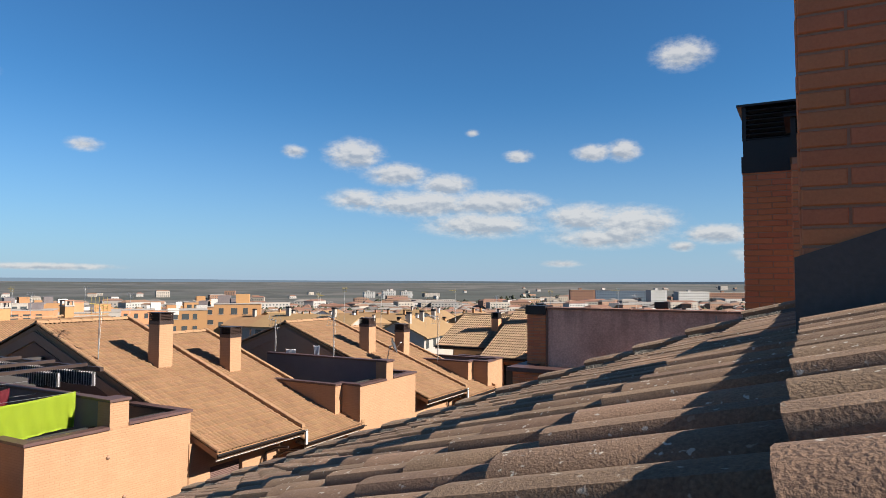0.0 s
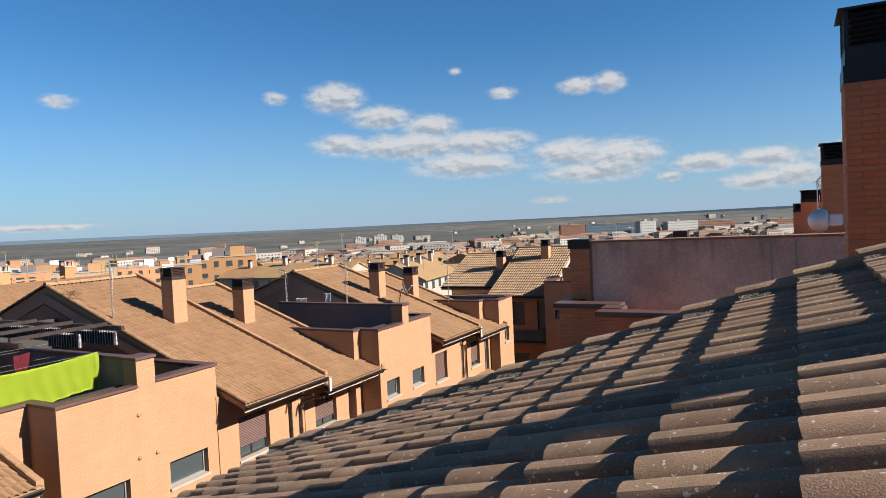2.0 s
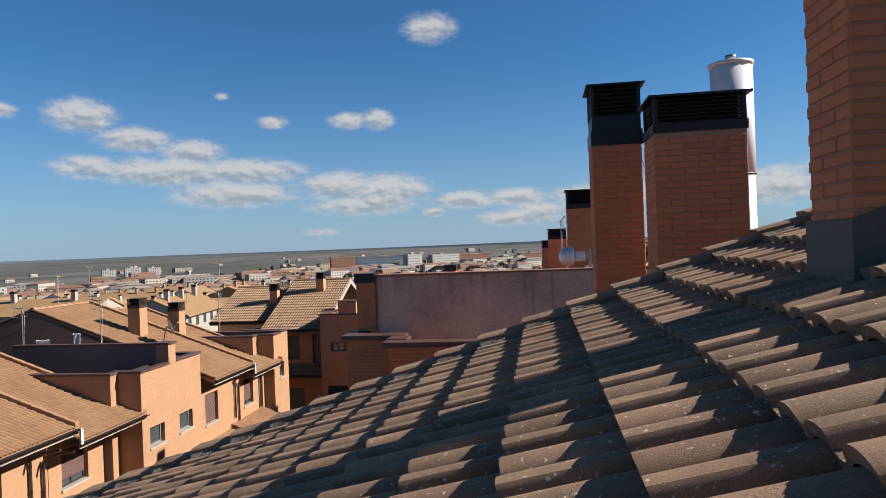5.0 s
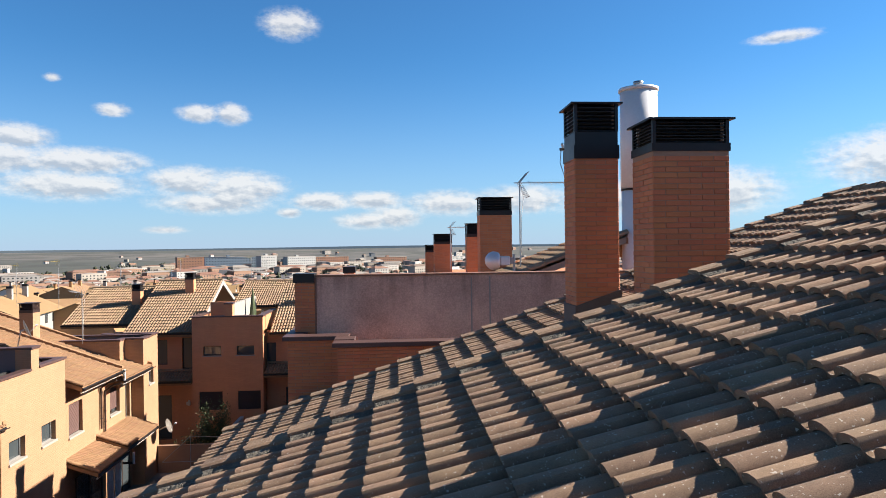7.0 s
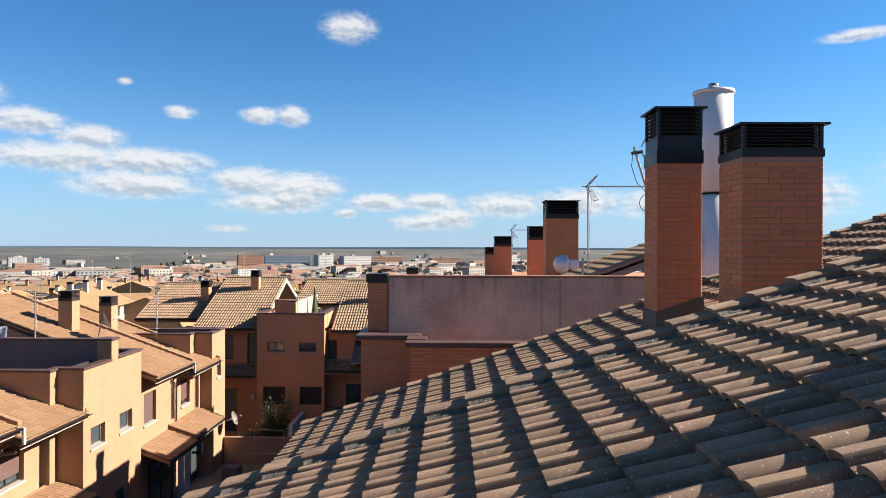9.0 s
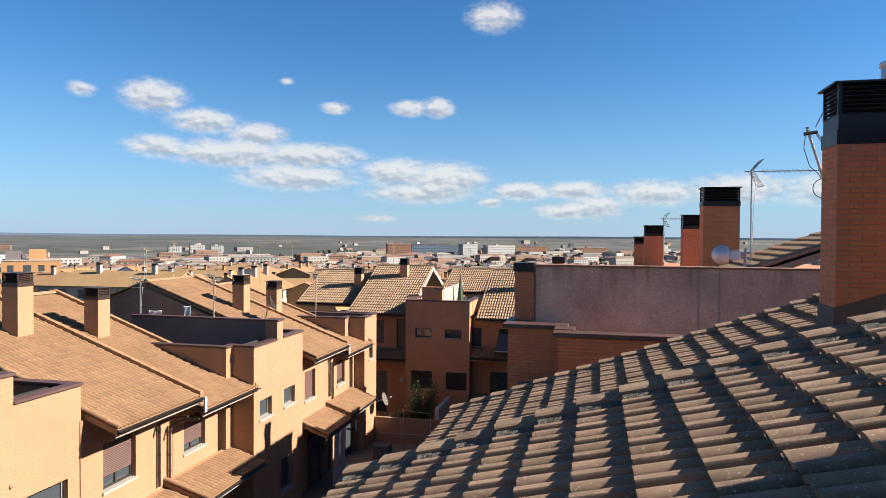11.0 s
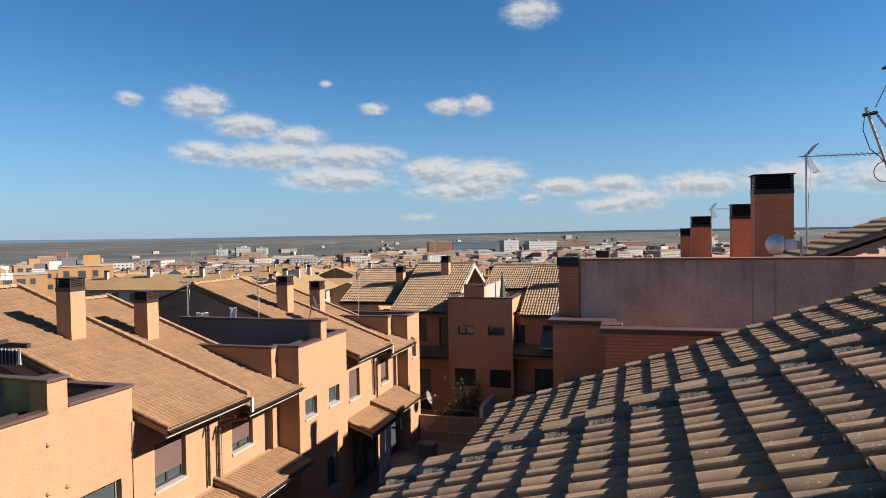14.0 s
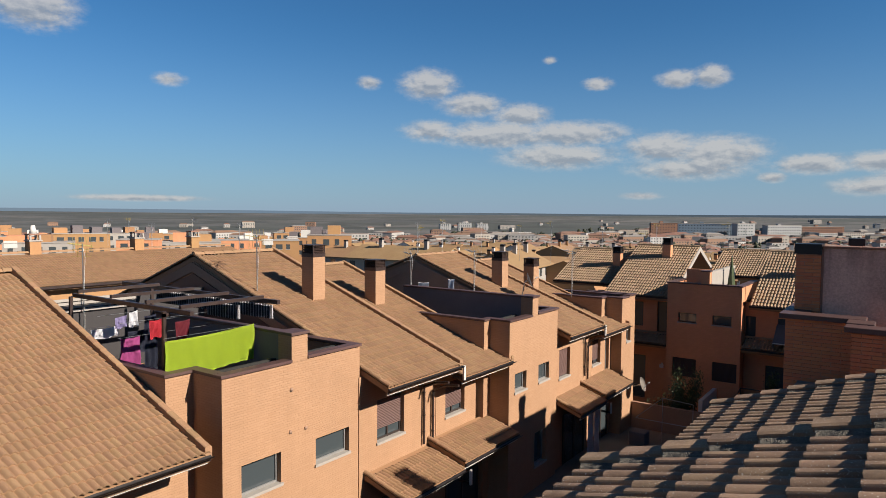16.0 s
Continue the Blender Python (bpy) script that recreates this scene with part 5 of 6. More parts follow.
def build_trees():
    rng = random.Random(9)
    bm = bmesh.new()
    bmesh.ops.create_icosphere(bm, subdivisions=1, radius=1.0)
    base = [tuple(v.co) for v in bm.verts]
    tris = [tuple(v.index for v in f.verts) for f in bm.faces]
    bm.free()
    data = ([], [])
    for _ in range(1900):
        az = rng.uniform(-55, 95)
        r = rng.uniform(420, 950 if az > 36 else 1200 if az > 24 else 1600)
        cx, cy = polar(az, r)
        for _k in range(rng.randint(2, 5)):
            x, y = cx + rng.uniform(-9, 9), cy + rng.uniform(-9, 9)
            s = rng.uniform(1.2, 3.4)
            n = len(data[0])
            z = land_z(x, y) + s * 1.5
            data[0].extend([(x + v[0] * s * rng.uniform(0.8, 1.2), y + v[1] * s * rng.uniform(0.8, 1.2), z + v[2] * s * rng.uniform(1.0, 1.7)) for v in base])
            data[1].extend([tuple(i + n for i in t) for t in tris])
    stuff("town_trees", data, "town_tree", "dark green trees scattered through the town", "trees")


def gable_house(x, y, z, length, depth, h, rise, turn, label, group, chimneys=2, wall="estate_wall", roof="far_tile", windows=True):
    """A tiled row house of the estate further off, with walls, roof, chimneys and windows."""
    ob = empty("estate_house", label, "house", group)
    ob.location = (x, y, z)
    ob.rotation_euler = (0, 0, turn)
    a, b, o = length / 2, depth / 2, 0.5

    def add(name, build, mat, lab=""):
        bm = bmesh.new()
        build(bm)
        me = bpy.data.meshes.new(name)
        bm.to_mesh(me)
        bm.free()
        me.materials.append(M[mat])
        p = new(name, me)
        p.parent = ob
        return tagged(p, lab)
    add("wall", lambda bm: add_box(bm, -a, a, -b, b, -8, h), wall)

    def roof_shape(bm):
        e = rise / b
        pts = [(-b - o, h - o * e), (0, h + rise), (b + o, h - o * e), (b + o, h - o * e - 0.2), (0, h + rise - 0.2), (-b - o, h - o * e - 0.2)]
        lo = [bm.verts.new((-a - 0.2, p[0], p[1])) for p in pts]
        hi = [bm.verts.new((a + 0.2, p[0], p[1])) for p in pts]
        bm.faces.new(lo), bm.faces.new(hi[::-1])
        for i in range(6):
            j = (i + 1) % 6
            bm.faces.new((lo[j], lo[i], hi[i], hi[j]))
        bmesh.ops.recalc_face_normals(bm, faces=bm.faces)
    add("roof", roof_shape, roof)

    def gable(bm, u):
        vs = [bm.verts.new(v) for v in ((u, -b, h), (u, b, h), (u, 0, h + rise - 0.1), (u + 0.15, -b, h), (u + 0.15, b, h), (u + 0.15, 0, h + rise - 0.1))]
        for f in ((0, 1, 2), (5, 4, 3), (0, 3, 4, 1), (1, 4, 5, 2), (2, 5, 3, 0)):
            bm.faces.new([vs[i] for i in f])
    for u in (-a + 0.01, a - 0.16):
        add("gable", lambda bm: gable(bm, u), wall)
    for k in range(chimneys):
        u = -a + length * (k + 0.5) / chimneys
        add("chimney", lambda bm: add_box(bm, u - 0.3, u + 0.3, -1.1, -0.5, h + rise * 0.5, h + rise + 0.9), wall)
        add("chimney_cap", lambda bm: add_box(bm, u - 0.32, u + 0.32, -1.12, -0.48, h + rise + 0.9, h + rise + 1.2), "black_metal")
    if windows:
        for k in range(max(2, int(length / 3))):
            u = -a + 1.4 + k * 3.0
            for side in (-1, 1):
                add("window", lambda bm: add_box(bm, u - 0.55, u + 0.55, side * b - 0.03, side * b + 0.03, h - 1.9, h - 0.7), "glass")
    return ob


def flat_block(x, y, z, length, depth, h, turn, label, group, rng):
    """An orange flat-roofed terrace house with set-back top storeys, windows and a roof hut."""
    ob = empty("flat_roofed_house", label, "house", group)
    ob.location = (x, y, z)
    ob.rotation_euler = (0, 0, turn)

    def add(name, dims, mat):
        bm = bmesh.new()
        add_box(bm, *dims)
        me = bpy.data.meshes.new(name)
        bm.to_mesh(me)
        bm.free()
        me.materials.append(M[mat])
        p = new(name, me)
        p.parent = ob
    a, b = length / 2, depth / 2
    add("wall", (-a, a, -b, b, -8, h), rng.choice(("estate_wall", "estate_wall", "estate_wall", "wall_far", "sill")))
    add("coping", (-a - 0.1, a + 0.1, -b - 0.1, b + 0.1, h, h + 0.15), "sill")
    k = 0
    u = -a + 0.5
    while u < a - 3:
        w = rng.uniform(2.2, 3.4)
        if rng.random() < 0.7:
            add("roof_hut", (u, u + w, -b * 0.5, b * 0.6, h + 0.15, h + rng.uniform(1.4, 2.4)), rng.choice(("estate_wall", "estate_wall", "wall_far", "white_paint", "dark_wall")))
        u += w + rng.uniform(0.8, 2.0)
    if rng.random() < 0.4:
        add("terrace_parapet", (-a + 0.3, -a + length * rng.uniform(0.2, 0.5), -b - 0.06, -b + 0.1, h - 0.9, h + 0.5), "white_paint")
    for k in range(int(length / 2.3)):
        u = -a + 0.9 + 2.3 * k
        for drop in (1.9, 4.6):
            w = rng.choice((0.9, 1.2, 1.5))
            add("window", (u, u + w, -b - 0.03, -b + 0.03, h - drop, h - drop + 1.15), "glass")
            add("window_sill", (u - 0.08, u + w + 0.08, -b - 0.1, -b + 0.02, h - drop - 0.08, h - drop), "sill")


def apartment(az, r, length, h, turn, wall, label, floors):
    """A block of flats in the town with storeys of windows."""
    x, y = polar(az, r)
    ob = empty("apartment_building", label, "building", "apartment buildings in the town")
    ob.location = (x, y, land_z(x, y))
    ob.rotation_euler = (0, 0, radians(turn))

    def add(name, boxes, mat):
        bm = bmesh.new()
        for d in boxes:
            add_box(bm, *d)
        me = bpy.data.meshes.new(name)
        bm.to_mesh(me)
        bm.free()
        me.materials.append(wall if mat is None else M[mat])
        p = new(name, me)
        p.parent = ob
        return p
    a, b = length / 2, 7
    add("wall", [(-a, a, -b, b, -5, h)], None)
    add("roof", [(-a - 0.4, a + 0.4, -b - 0.4, b + 0.4, h, h + 0.6)], "sill")
    add("roof_hut", [(-a * 0.3, -a * 0.3 + 5, -3, 3, h + 0.6, h + 3.2)], None)
    step = h / floors
    for f in range(floors):
        for k in range(int(length / 4.5)):
            u = -a + 2.2 + k * 4.5
            add("window", [(u - 1.0, u + 1.0, -b - 0.08, -b + 0.02, f * step + 0.9, f * step + 2.3)], "glass")


build_town()
build_trees()
rngs = random.Random(3)
pale = material("pale_flats", (0.302, 0.302, 0.295), (0.252, 0.252, 0.248), 0.8, 0.5, 0.05, 0.0)
blue = material("blue_grey_flats", (0.166, 0.222, 0.277), (0.139, 0.189, 0.238), 0.7, 0.5, 0.05, 0.0)
rust = material("brick_flats", (0.244, 0.122, 0.0778), (0.199, 0.1, 0.061), 0.8, 0.5, 0.05, 0.0)
apartment(13.4, 1150, 96, 26, 22, blue, "long blue-grey block of flats in the town", 6)
apartment(10.9, 1130, 30, 27, 46, pale, "white end block of flats in the town", 6)
apartment(16.9, 1190, 44, 26, 30, rust, "brick-red block of flats with dark windows", 6)
apartment(8.2, 1250, 64, 23, 46, pale, "pale block of flats in the town", 5)
apartment(5.6, 1300, 70, 21, 30, rust, "brick-red block of flats in the town", 5)
apartment(5.0, 1320, 16, 17, 22, blue, "blue-grey block of flats in the town", 5)
apartment(0.5, 1380, 70, 17, 30, rust, "brick-red block of flats in the town", 5)
apartment(-5.0, 1400, 60, 16, 46, pale, "pale block of flats in the town", 5)
apartment(33.5, 1500, 30, 17, 46, pale, "white block of flats on the town's edge", 5)
apartment(32.0, 1520, 26, 15, 46, pale, "white block of flats on the town's edge", 5)
apartment(35.2, 1530, 26, 14, 46, pale, "white block of flats on the town's edge", 5)
for az, r, L in ((50, 900, 60), (45, 930, 70), (40, 960, 60), (53, 870, 40)):
    apartment(az, r, L, 9, az, pale, "low white block in the town", 3)

EST = "tiled houses of the estate"
for k in range(64):
    az = 6 + 38 * ((k * 0.618) % 1.0)
    r = 92 + 4.6 * k + rngs.uniform(-6, 6)
    x, y = polar(az, r)
    zt = 11.0 - r * math.tan(radians(rngs.uniform(2.2, 3.3))) - 1.0
    gable_house(x, y, zt - 5.4, rngs.uniform(11, 20), rngs.uniform(8, 10), 3.6, rngs.uniform(1.6, 2.2), radians(rngs.choice((4, 8, 94, 12, 100))),
                "ochre tiled house of the estate", EST, chimneys=rngs.choice((1, 2, 3)), wall=rngs.choice(("estate_wall", "estate_wall", "white_paint", "sill")))
for k in range(58):
    az = 45 + 46 * ((k * 0.618) % 1.0)
    r = 140 + 4.0 * k
    x, y = polar(az, r)
    zt = 11.0 - r * math.tan(radians(rngs.uniform(1.55, 2.5)))
    flat_block(x, y, 0, rngs.uniform(7, 14), 8, zt, radians(az + rngs.uniform(-8, 8)), "orange flat-roofed terraced house with roof huts", "flat-roofed houses on the hill", rngs)
behind = empty("rear_terrace", "long ochre tiled terrace behind the row opposite", "house")
tiled_slope(behind, -35.6, 7.10, -40.0, 0.33, -4.0, 30.0, "tile_ochre", FAR_TILE, seed=77)
prism("roof_deck", [(-35.6, 7.08), (-40.0, 8.53), (-46.0, 6.6), (-46.0, 6.4), (-40.0, 8.33), (-35.6, 6.9)], "y", -4.0, 30.0, "soffit", behind)
cap_row(behind, "ridge_tile", (-40.0, -4.0, 8.60), (-40.0, 30.0, 8.60), 0.42, 0.12, "tile_ochre")
box("wall", (-45.5, -36.1, -3.8, 29.8, 0.0, 6.85), "estate_wall", behind)
box("gutter", (-35.6, -35.45, -4.0, 30.0, 7.0, 7.12), "brown_metal", behind)
for y in (8.0, 13.0, 17.0, 23.1, 27.1):
    ch = empty("chimney", "small pale chimney pot on the ridge of the rear terrace", "chimney", "ridge chimneys of the rear terrace")
    box("shaft", (-40.4, -39.8, y - 0.3, y + 0.3, 8.2, 9.25), "estate_wall", ch)
    box("cap", (-40.45, -39.75, y - 0.35, y + 0.35, 9.25, 9.33), "sill", ch)
    for px, py in ((-40.35, y - 0.25), (-39.85, y - 0.25), (-40.35, y + 0.25), (-39.85, y + 0.25)):
        box("pot_leg", (px - 0.05, px + 0.05, py - 0.05, py + 0.05, 9.33, 9.60), "sill", ch)
    box("pot_lid", (-40.42, -39.78, y - 0.32, y + 0.32, 9.60, 9.68), "coping_tile", ch)
    if y == 17.0:
        tube("cowl", (-40.1, y, 9.68), (-40.1, y, 10.15), 0.2, "white_paint", ch, n=12, r2=0.1)

# far blue hills beyond the plain; their emission stands in for haze
bmh = bmesh.new()
prev = None
for k in range(161):
    az = -70 + k * 180 / 160
    x, y = polar(az, 4780)
    rise = min(1, max(0, (az - 36) / 16))
    top = 5 + 7 * noise.noise(Vector((az * 0.05, 2.0, 0))) + 10 * rise * rise * (3 - 2 * rise) + 6 * max(0, 1 - abs(az - 1) / 20)
    pair = (bmh.verts.new((x, y, -8)), bmh.verts.new((x, y, 11 + top)))
    if prev:
        bmh.faces.new((prev[0], pair[0], pair[1], prev[1]))
    prev = pair
hills = material("far_hills_glow", (0.04, 0.043, 0.038), (0.028, 0.033, 0.031), 0.95, 0.004, 0.002, 0.0)
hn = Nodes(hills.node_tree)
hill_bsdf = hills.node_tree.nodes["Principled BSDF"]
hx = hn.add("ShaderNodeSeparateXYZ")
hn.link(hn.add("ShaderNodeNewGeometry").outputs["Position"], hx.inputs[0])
# Emitted colour imitates haze light, bluer towards the left.
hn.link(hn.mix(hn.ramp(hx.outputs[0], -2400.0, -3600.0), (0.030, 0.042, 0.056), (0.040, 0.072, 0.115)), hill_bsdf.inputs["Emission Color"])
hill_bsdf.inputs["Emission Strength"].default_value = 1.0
M["hills"] = hills
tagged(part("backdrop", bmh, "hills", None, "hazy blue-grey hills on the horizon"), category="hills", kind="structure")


# ---- things on the terraces opposite ----
def cloth(name, axis, at, a, b, z_top, z_bot, mat, label, waves=3.0, depth=0.04, tilt=0.0, sag=0.03, seed=0):
    """A hanging cloth along y (axis 'y', at x) or along x (axis 'x', at y), with folds and a sagging top edge."""
    bm = bmesh.new()
    nu, nv = 26, 12
    grid = []
    for i in range(nu + 1):
        u = i / nu
        col = []
        for j in range(nv + 1):
            v = j / nv
            fold = depth * (0.25 + 0.75 * v) * math.sin(2 * math.pi * waves * u + 1.7 * math.sin(3 * v + seed)) + 0.5 * depth * noise.noise(Vector((u * 5 + seed, v * 3, 0.3)))
            z = z_top + (z_bot - z_top) * v - sag * math.sin(math.pi * u) * (1 - 0.5 * v) + tilt * (u - 0.5) + 0.02 * v * math.sin(9 * u + seed)
            s = a + (b - a) * u
            col.append(bm.verts.new((at + fold, s, z) if axis == "y" else (s, at + fold, z)))
        grid.append(col)
    for i in range(nu):
        for j in range(nv):
            bm.faces.new((grid[i][j], grid[i + 1][j], grid[i + 1][j + 1], grid[i][j + 1]))
    bmesh.ops.solidify(bm, geom=bm.faces[:], thickness=0.004)
    ob = part(name, bm, mat, None, label, smooth=True)
    return tagged(ob, category="laundry", group="laundry on the terrace")


cloth("bed_sheet", "y", -14.35, 9.02, 11.64, 7.93, 6.98, "cloth_lime", "lime green bed sheet drying on a line above the terrace", 7.0, 0.035, 0.10, 0.04, 1)
cloth("towel", "y", -16.4, 9.05, 9.58, 7.70, 6.95, "cloth_pink", "magenta towel drying on the washing line", 1.5, 0.03, 0, 0.02, 2)
cloth("trousers", "y", -16.4, 9.72, 10.08, 7.70, 6.75, "cloth_navy", "dark trousers drying on the washing line", 2.0, 0.04, 0, 0.02, 3)
cloth("shirt", "y", -16.3, 9.80, 10.18, 8.10, 7.62, "cloth_red", "red shirt drying on the washing line", 1.5, 0.03, 0.03, 0.02, 4)
cloth("shirt", "y", -16.3, 10.55, 10.98, 7.98, 7.48, "cloth_maroon", "maroon shirt drying on the washing line", 1.5, 0.03, 0.03, 0.02, 5)
cloth("towel", "y", -17.9, 9.05, 9.80, 7.78, 7.50, "cloth_white", "white towel drying on the washing line", 2.0, 0.03, 0.02, 0.02, 6)
cloth("shirt", "y", -17.4, 9.45, 9.78, 8.12, 7.80, "cloth_lilac", "lilac shirt drying on the washing line", 1.5, 0.03, 0.05, 0.01, 7)
cloth("shirt", "y", -17.4, 9.85, 10.10, 8.22, 7.80, "cloth_white", "pale striped shirt drying on the washing line", 1.5, 0.03, 0.05, 0.01, 8)
cloth("shirt", "y", -16.9, 10.0, 10.35, 8.15, 7.55, "cloth_navy", "navy shirt drying on the washing line", 1.5, 0.03, 0.02, 0.02, 9)
cloth("towel", "y", -17.2, 9.7, 10.3, 7.72, 7.10, "cloth_navy", "dark towel drying on the washing line", 1.5, 0.03, 0.02, 0.02, 10)
cloth("shirt", "x", 24.9, -18.9, -18.3, 7.75, 7.25, "cloth_white", "white shirt hung on the second terrace", 1.5, 0.03, 0.02, 0.02, 11)
cloth("shirt", "x", 24.9, -17.2, -16.85, 8.0, 7.3, "cloth_white", "white towel hung on the second terrace", 1.5, 0.03, 0.02, 0.02, 12)

line_rack = empty("washing_line", "thin washing lines strung between the terrace walls", "washing line")
for x, z in ((-14.35, 7.95), (-16.4, 7.72), (-16.3, 8.12), (-17.9, 7.80), (-17.4, 8.2)):
    tube("line", (x, 8.98, z), (x, 11.76, z), 0.006, "steel", line_rack, n=5)

def stripe_awning():
    """White stripes on the dark awning cloth."""
    n = Nodes(M["awning"].node_tree)
    bsdf = M["awning"].node_tree.nodes["Principled BSDF"]
    old = bsdf.inputs["Base Color"].links[0].from_socket
    xyz = n.add("ShaderNodeSeparateXYZ")
    n.link(n.add("ShaderNodeNewGeometry").outputs["Position"], xyz.inputs[0])
    band = n.math("FRACT", n.math("MULTIPLY", n.math("ADD", xyz.outputs[0], xyz.outputs[1]), 9.0))
    n.link(n.mix(n.math("LESS_THAN", band, 0.3), old, (0.60, 0.58, 0.60)), bsdf.inputs["Base Color"])


stripe_awning()
pergola = empty("pergola", "brown steel pergola with dark striped awnings over the terrace", "pergola")
PZ = 8.52
for y, xa, xb in ((9.35, -19.4, -13.75), (11.95, -21.5, -13.7)):
    box("long_beam", (xa, xb, y - 0.05, y + 0.05, PZ, PZ + 0.11), "brown_metal", pergola)
for x in (-19.3, -17.5, -15.8, -14.3):
    box("cross_beam", (x - 0.05, x + 0.05, 9.40, 11.90, PZ + 0.112, PZ + 0.20), "brown_metal", pergola)
for x, y in ((-14.6, 9.16), (-19.2, 9.16), (-19.2, 11.6)):
    box("post", (x - 0.04, x + 0.04, y - 0.04, y + 0.04, 6.1, PZ + 0.05), "brown_metal", pergola)
box("post_arm", (-14.64, -14.56, 9.12, 9.30, PZ - 0.09, PZ), "brown_metal", pergola)


def awning_fold(x0, x1, y, z):
    """A gathered awning hanging in folds from a beam."""
    bm = bmesh.new()
    n = 60
    rows = []
    for i in range(n + 1):
        x = x0 + (x1 - x0) * i / n
        o = 0.05 * (1 if i % 2 else -1)
        rows.append((bm.verts.new((x, y + o, z)), bm.verts.new((x, y + o * 1.3, z - 0.36 - 0.02 * math.sin(i)))))
    for (a, b), (c, d) in zip(rows, rows[1:]):
        bm.faces.new((a, c, d, b))
    bmesh.ops.solidify(bm, geom=bm.faces[:], thickness=0.006)
    part("awning", bm, "awning", pergola, "gathered dark striped awning")


for x0, x1 in ((-19.2, -17.55), (-17.45, -15.85), (-15.75, -13.8)):
    awning_fold(x0, x1, 11.80, PZ - 0.01)
awning_fold(-15.7, -14.4, 11.2, PZ - 0.01)
back_wall = empty("terrace_back_wall", "dark rendered wall with a white slatted rail at the terrace's back", "wall")
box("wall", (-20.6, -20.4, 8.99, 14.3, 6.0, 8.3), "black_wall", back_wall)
for k in range(4):
    box("white_slat", (-20.36, -20.3, 8.99, 11.7, 7.95 + 0.11 * k, 8.03 + 0.11 * k), "sill", back_wall, "pale painted slat")


def yagi(x, y, z0, z1, boom, turn, label, elements=10, reflector=True, mat="steel", span=0.12):
    """A television aerial: mast, boom with cross elements and a grid reflector."""
    an = empty("tv_aerial", label, "aerial", "television aerials")
    tube("mast", (x, y, z0), (x, y, z1), 0.018, "steel", an)
    d = Vector((math.cos(radians(turn)), math.sin(radians(turn)), 0))
    s = Vector((-d.y, d.x, 0))
    o = Vector((x, y, z1 - 0.06))
    tube("boom", o - d * 0.15, o + d * boom, 0.012, mat, an, n=6)
    for k in range(elements):
        c = o + d * (0.25 + (boom - 0.3) * k / max(1, elements - 1))
        tube("element", c - s * span - Vector((0, 0, 0.05)), c + s * span + Vector((0, 0, 0.05)), 0.009, mat, an, n=5)
    if reflector:
        for q in (-0.24, -0.12, 0.0, 0.12, 0.24):
            c = o + s * q - d * 0.02
            tube("reflector_bar", c, c + d * 0.22 - Vector((0, 0, 0.36)), 0.006, mat, an, n=5)
            tube("reflector_bar", c, c + d * 0.22 + Vector((0, 0, 0.26)), 0.006, mat, an, n=5)
        for q in (0.12, 0.34):
            c = o + d * 0.22 * q / 0.36 - Vector((0, 0, q))
            tube("reflector_bar", c - s * 0.26, c + s * 0.26, 0.006, mat, an, n=5)
    bm = bmesh.new()
    pts = [o + Vector((0.02, 0, -0.05)), o + Vector((0.10, 0.02, -0.35)), o + Vector((0.05, 0.02, -0.8)), Vector((x + 0.022, y, z0 + 0.2))]
    for a, b in zip(pts, pts[1:]):
        add_tube(bm, a, b, 0.006, 5)
    part("cable", bm, "white_paint", an)
    return an


M["yellow_metal"] = material("yellow_aerial", (0.30, 0.235, 0.06), (0.22, 0.17, 0.045), 0.5, 40.0, 3.0, 0.05)
yagi(3.47, 16.0, 10.4, 12.62, 1.45, 0, "steel television aerial on a thin pole above the tiled roof", 12)
yagi(2.9, 30.0, 10.0, 11.95, 1.2, 10, "small television aerial beside a far chimney", 9)


def panel_aerial():
    """A leaning mast with two open grid panels set like a book, and a looped cable."""
    an = empty("tv_aerial", "leaning steel mast with a two-panel grid aerial and looped cable", "aerial", "television aerials")
    tube("mast", (4.72, 14.0, 11.0), (4.03, 14.0, 13.22), 0.03, "steel", an)
    tube("clamp", (3.98, 13.98, 13.08), (4.22, 14.02, 13.12), 0.035, "black_metal", an)
    for name, foot, tip, n in (("upper_panel", (4.16, 13.9, 13.2), (4.42, 13.9, 13.78), 6), ("lower_panel", (4.18, 13.9, 13.05), (4.45, 13.9, 12.62), 5)):
        foot, tip = Vector(foot), Vector(tip)
        side = Vector((0.16, 0.5, 0.10))
        bm = bmesh.new()
        for k in range(n):
            c = foot.lerp(tip, k / (n - 1))
            add_tube(bm, c, c + side, 0.009, 5)
        for e in (Vector((0, 0, 0)), side):
            add_tube(bm, foot + e, tip + e, 0.011, 5)
        part(name, bm, "steel", an, "open metal grid")
    loop = bmesh.new()
    ring = [Vector((4.33 + 0.19 * math.cos(2 * math.pi * k / 14), 13.95, 12.02 + 0.19 * math.sin(2 * math.pi * k / 14))) for k in range(15)]
    drop = [Vector((4.0, 13.95, 13.1)), Vector((3.97, 13.95, 12.8)), Vector((4.08, 13.95, 12.45)), Vector((4.24, 13.95, 12.3)), ring[4]]
    for run in (ring, drop):
        for a, b in zip(run, run[1:]):
            add_tube(loop, a, b, 0.008, 5)
    part("cable", loop, "black_metal", an)


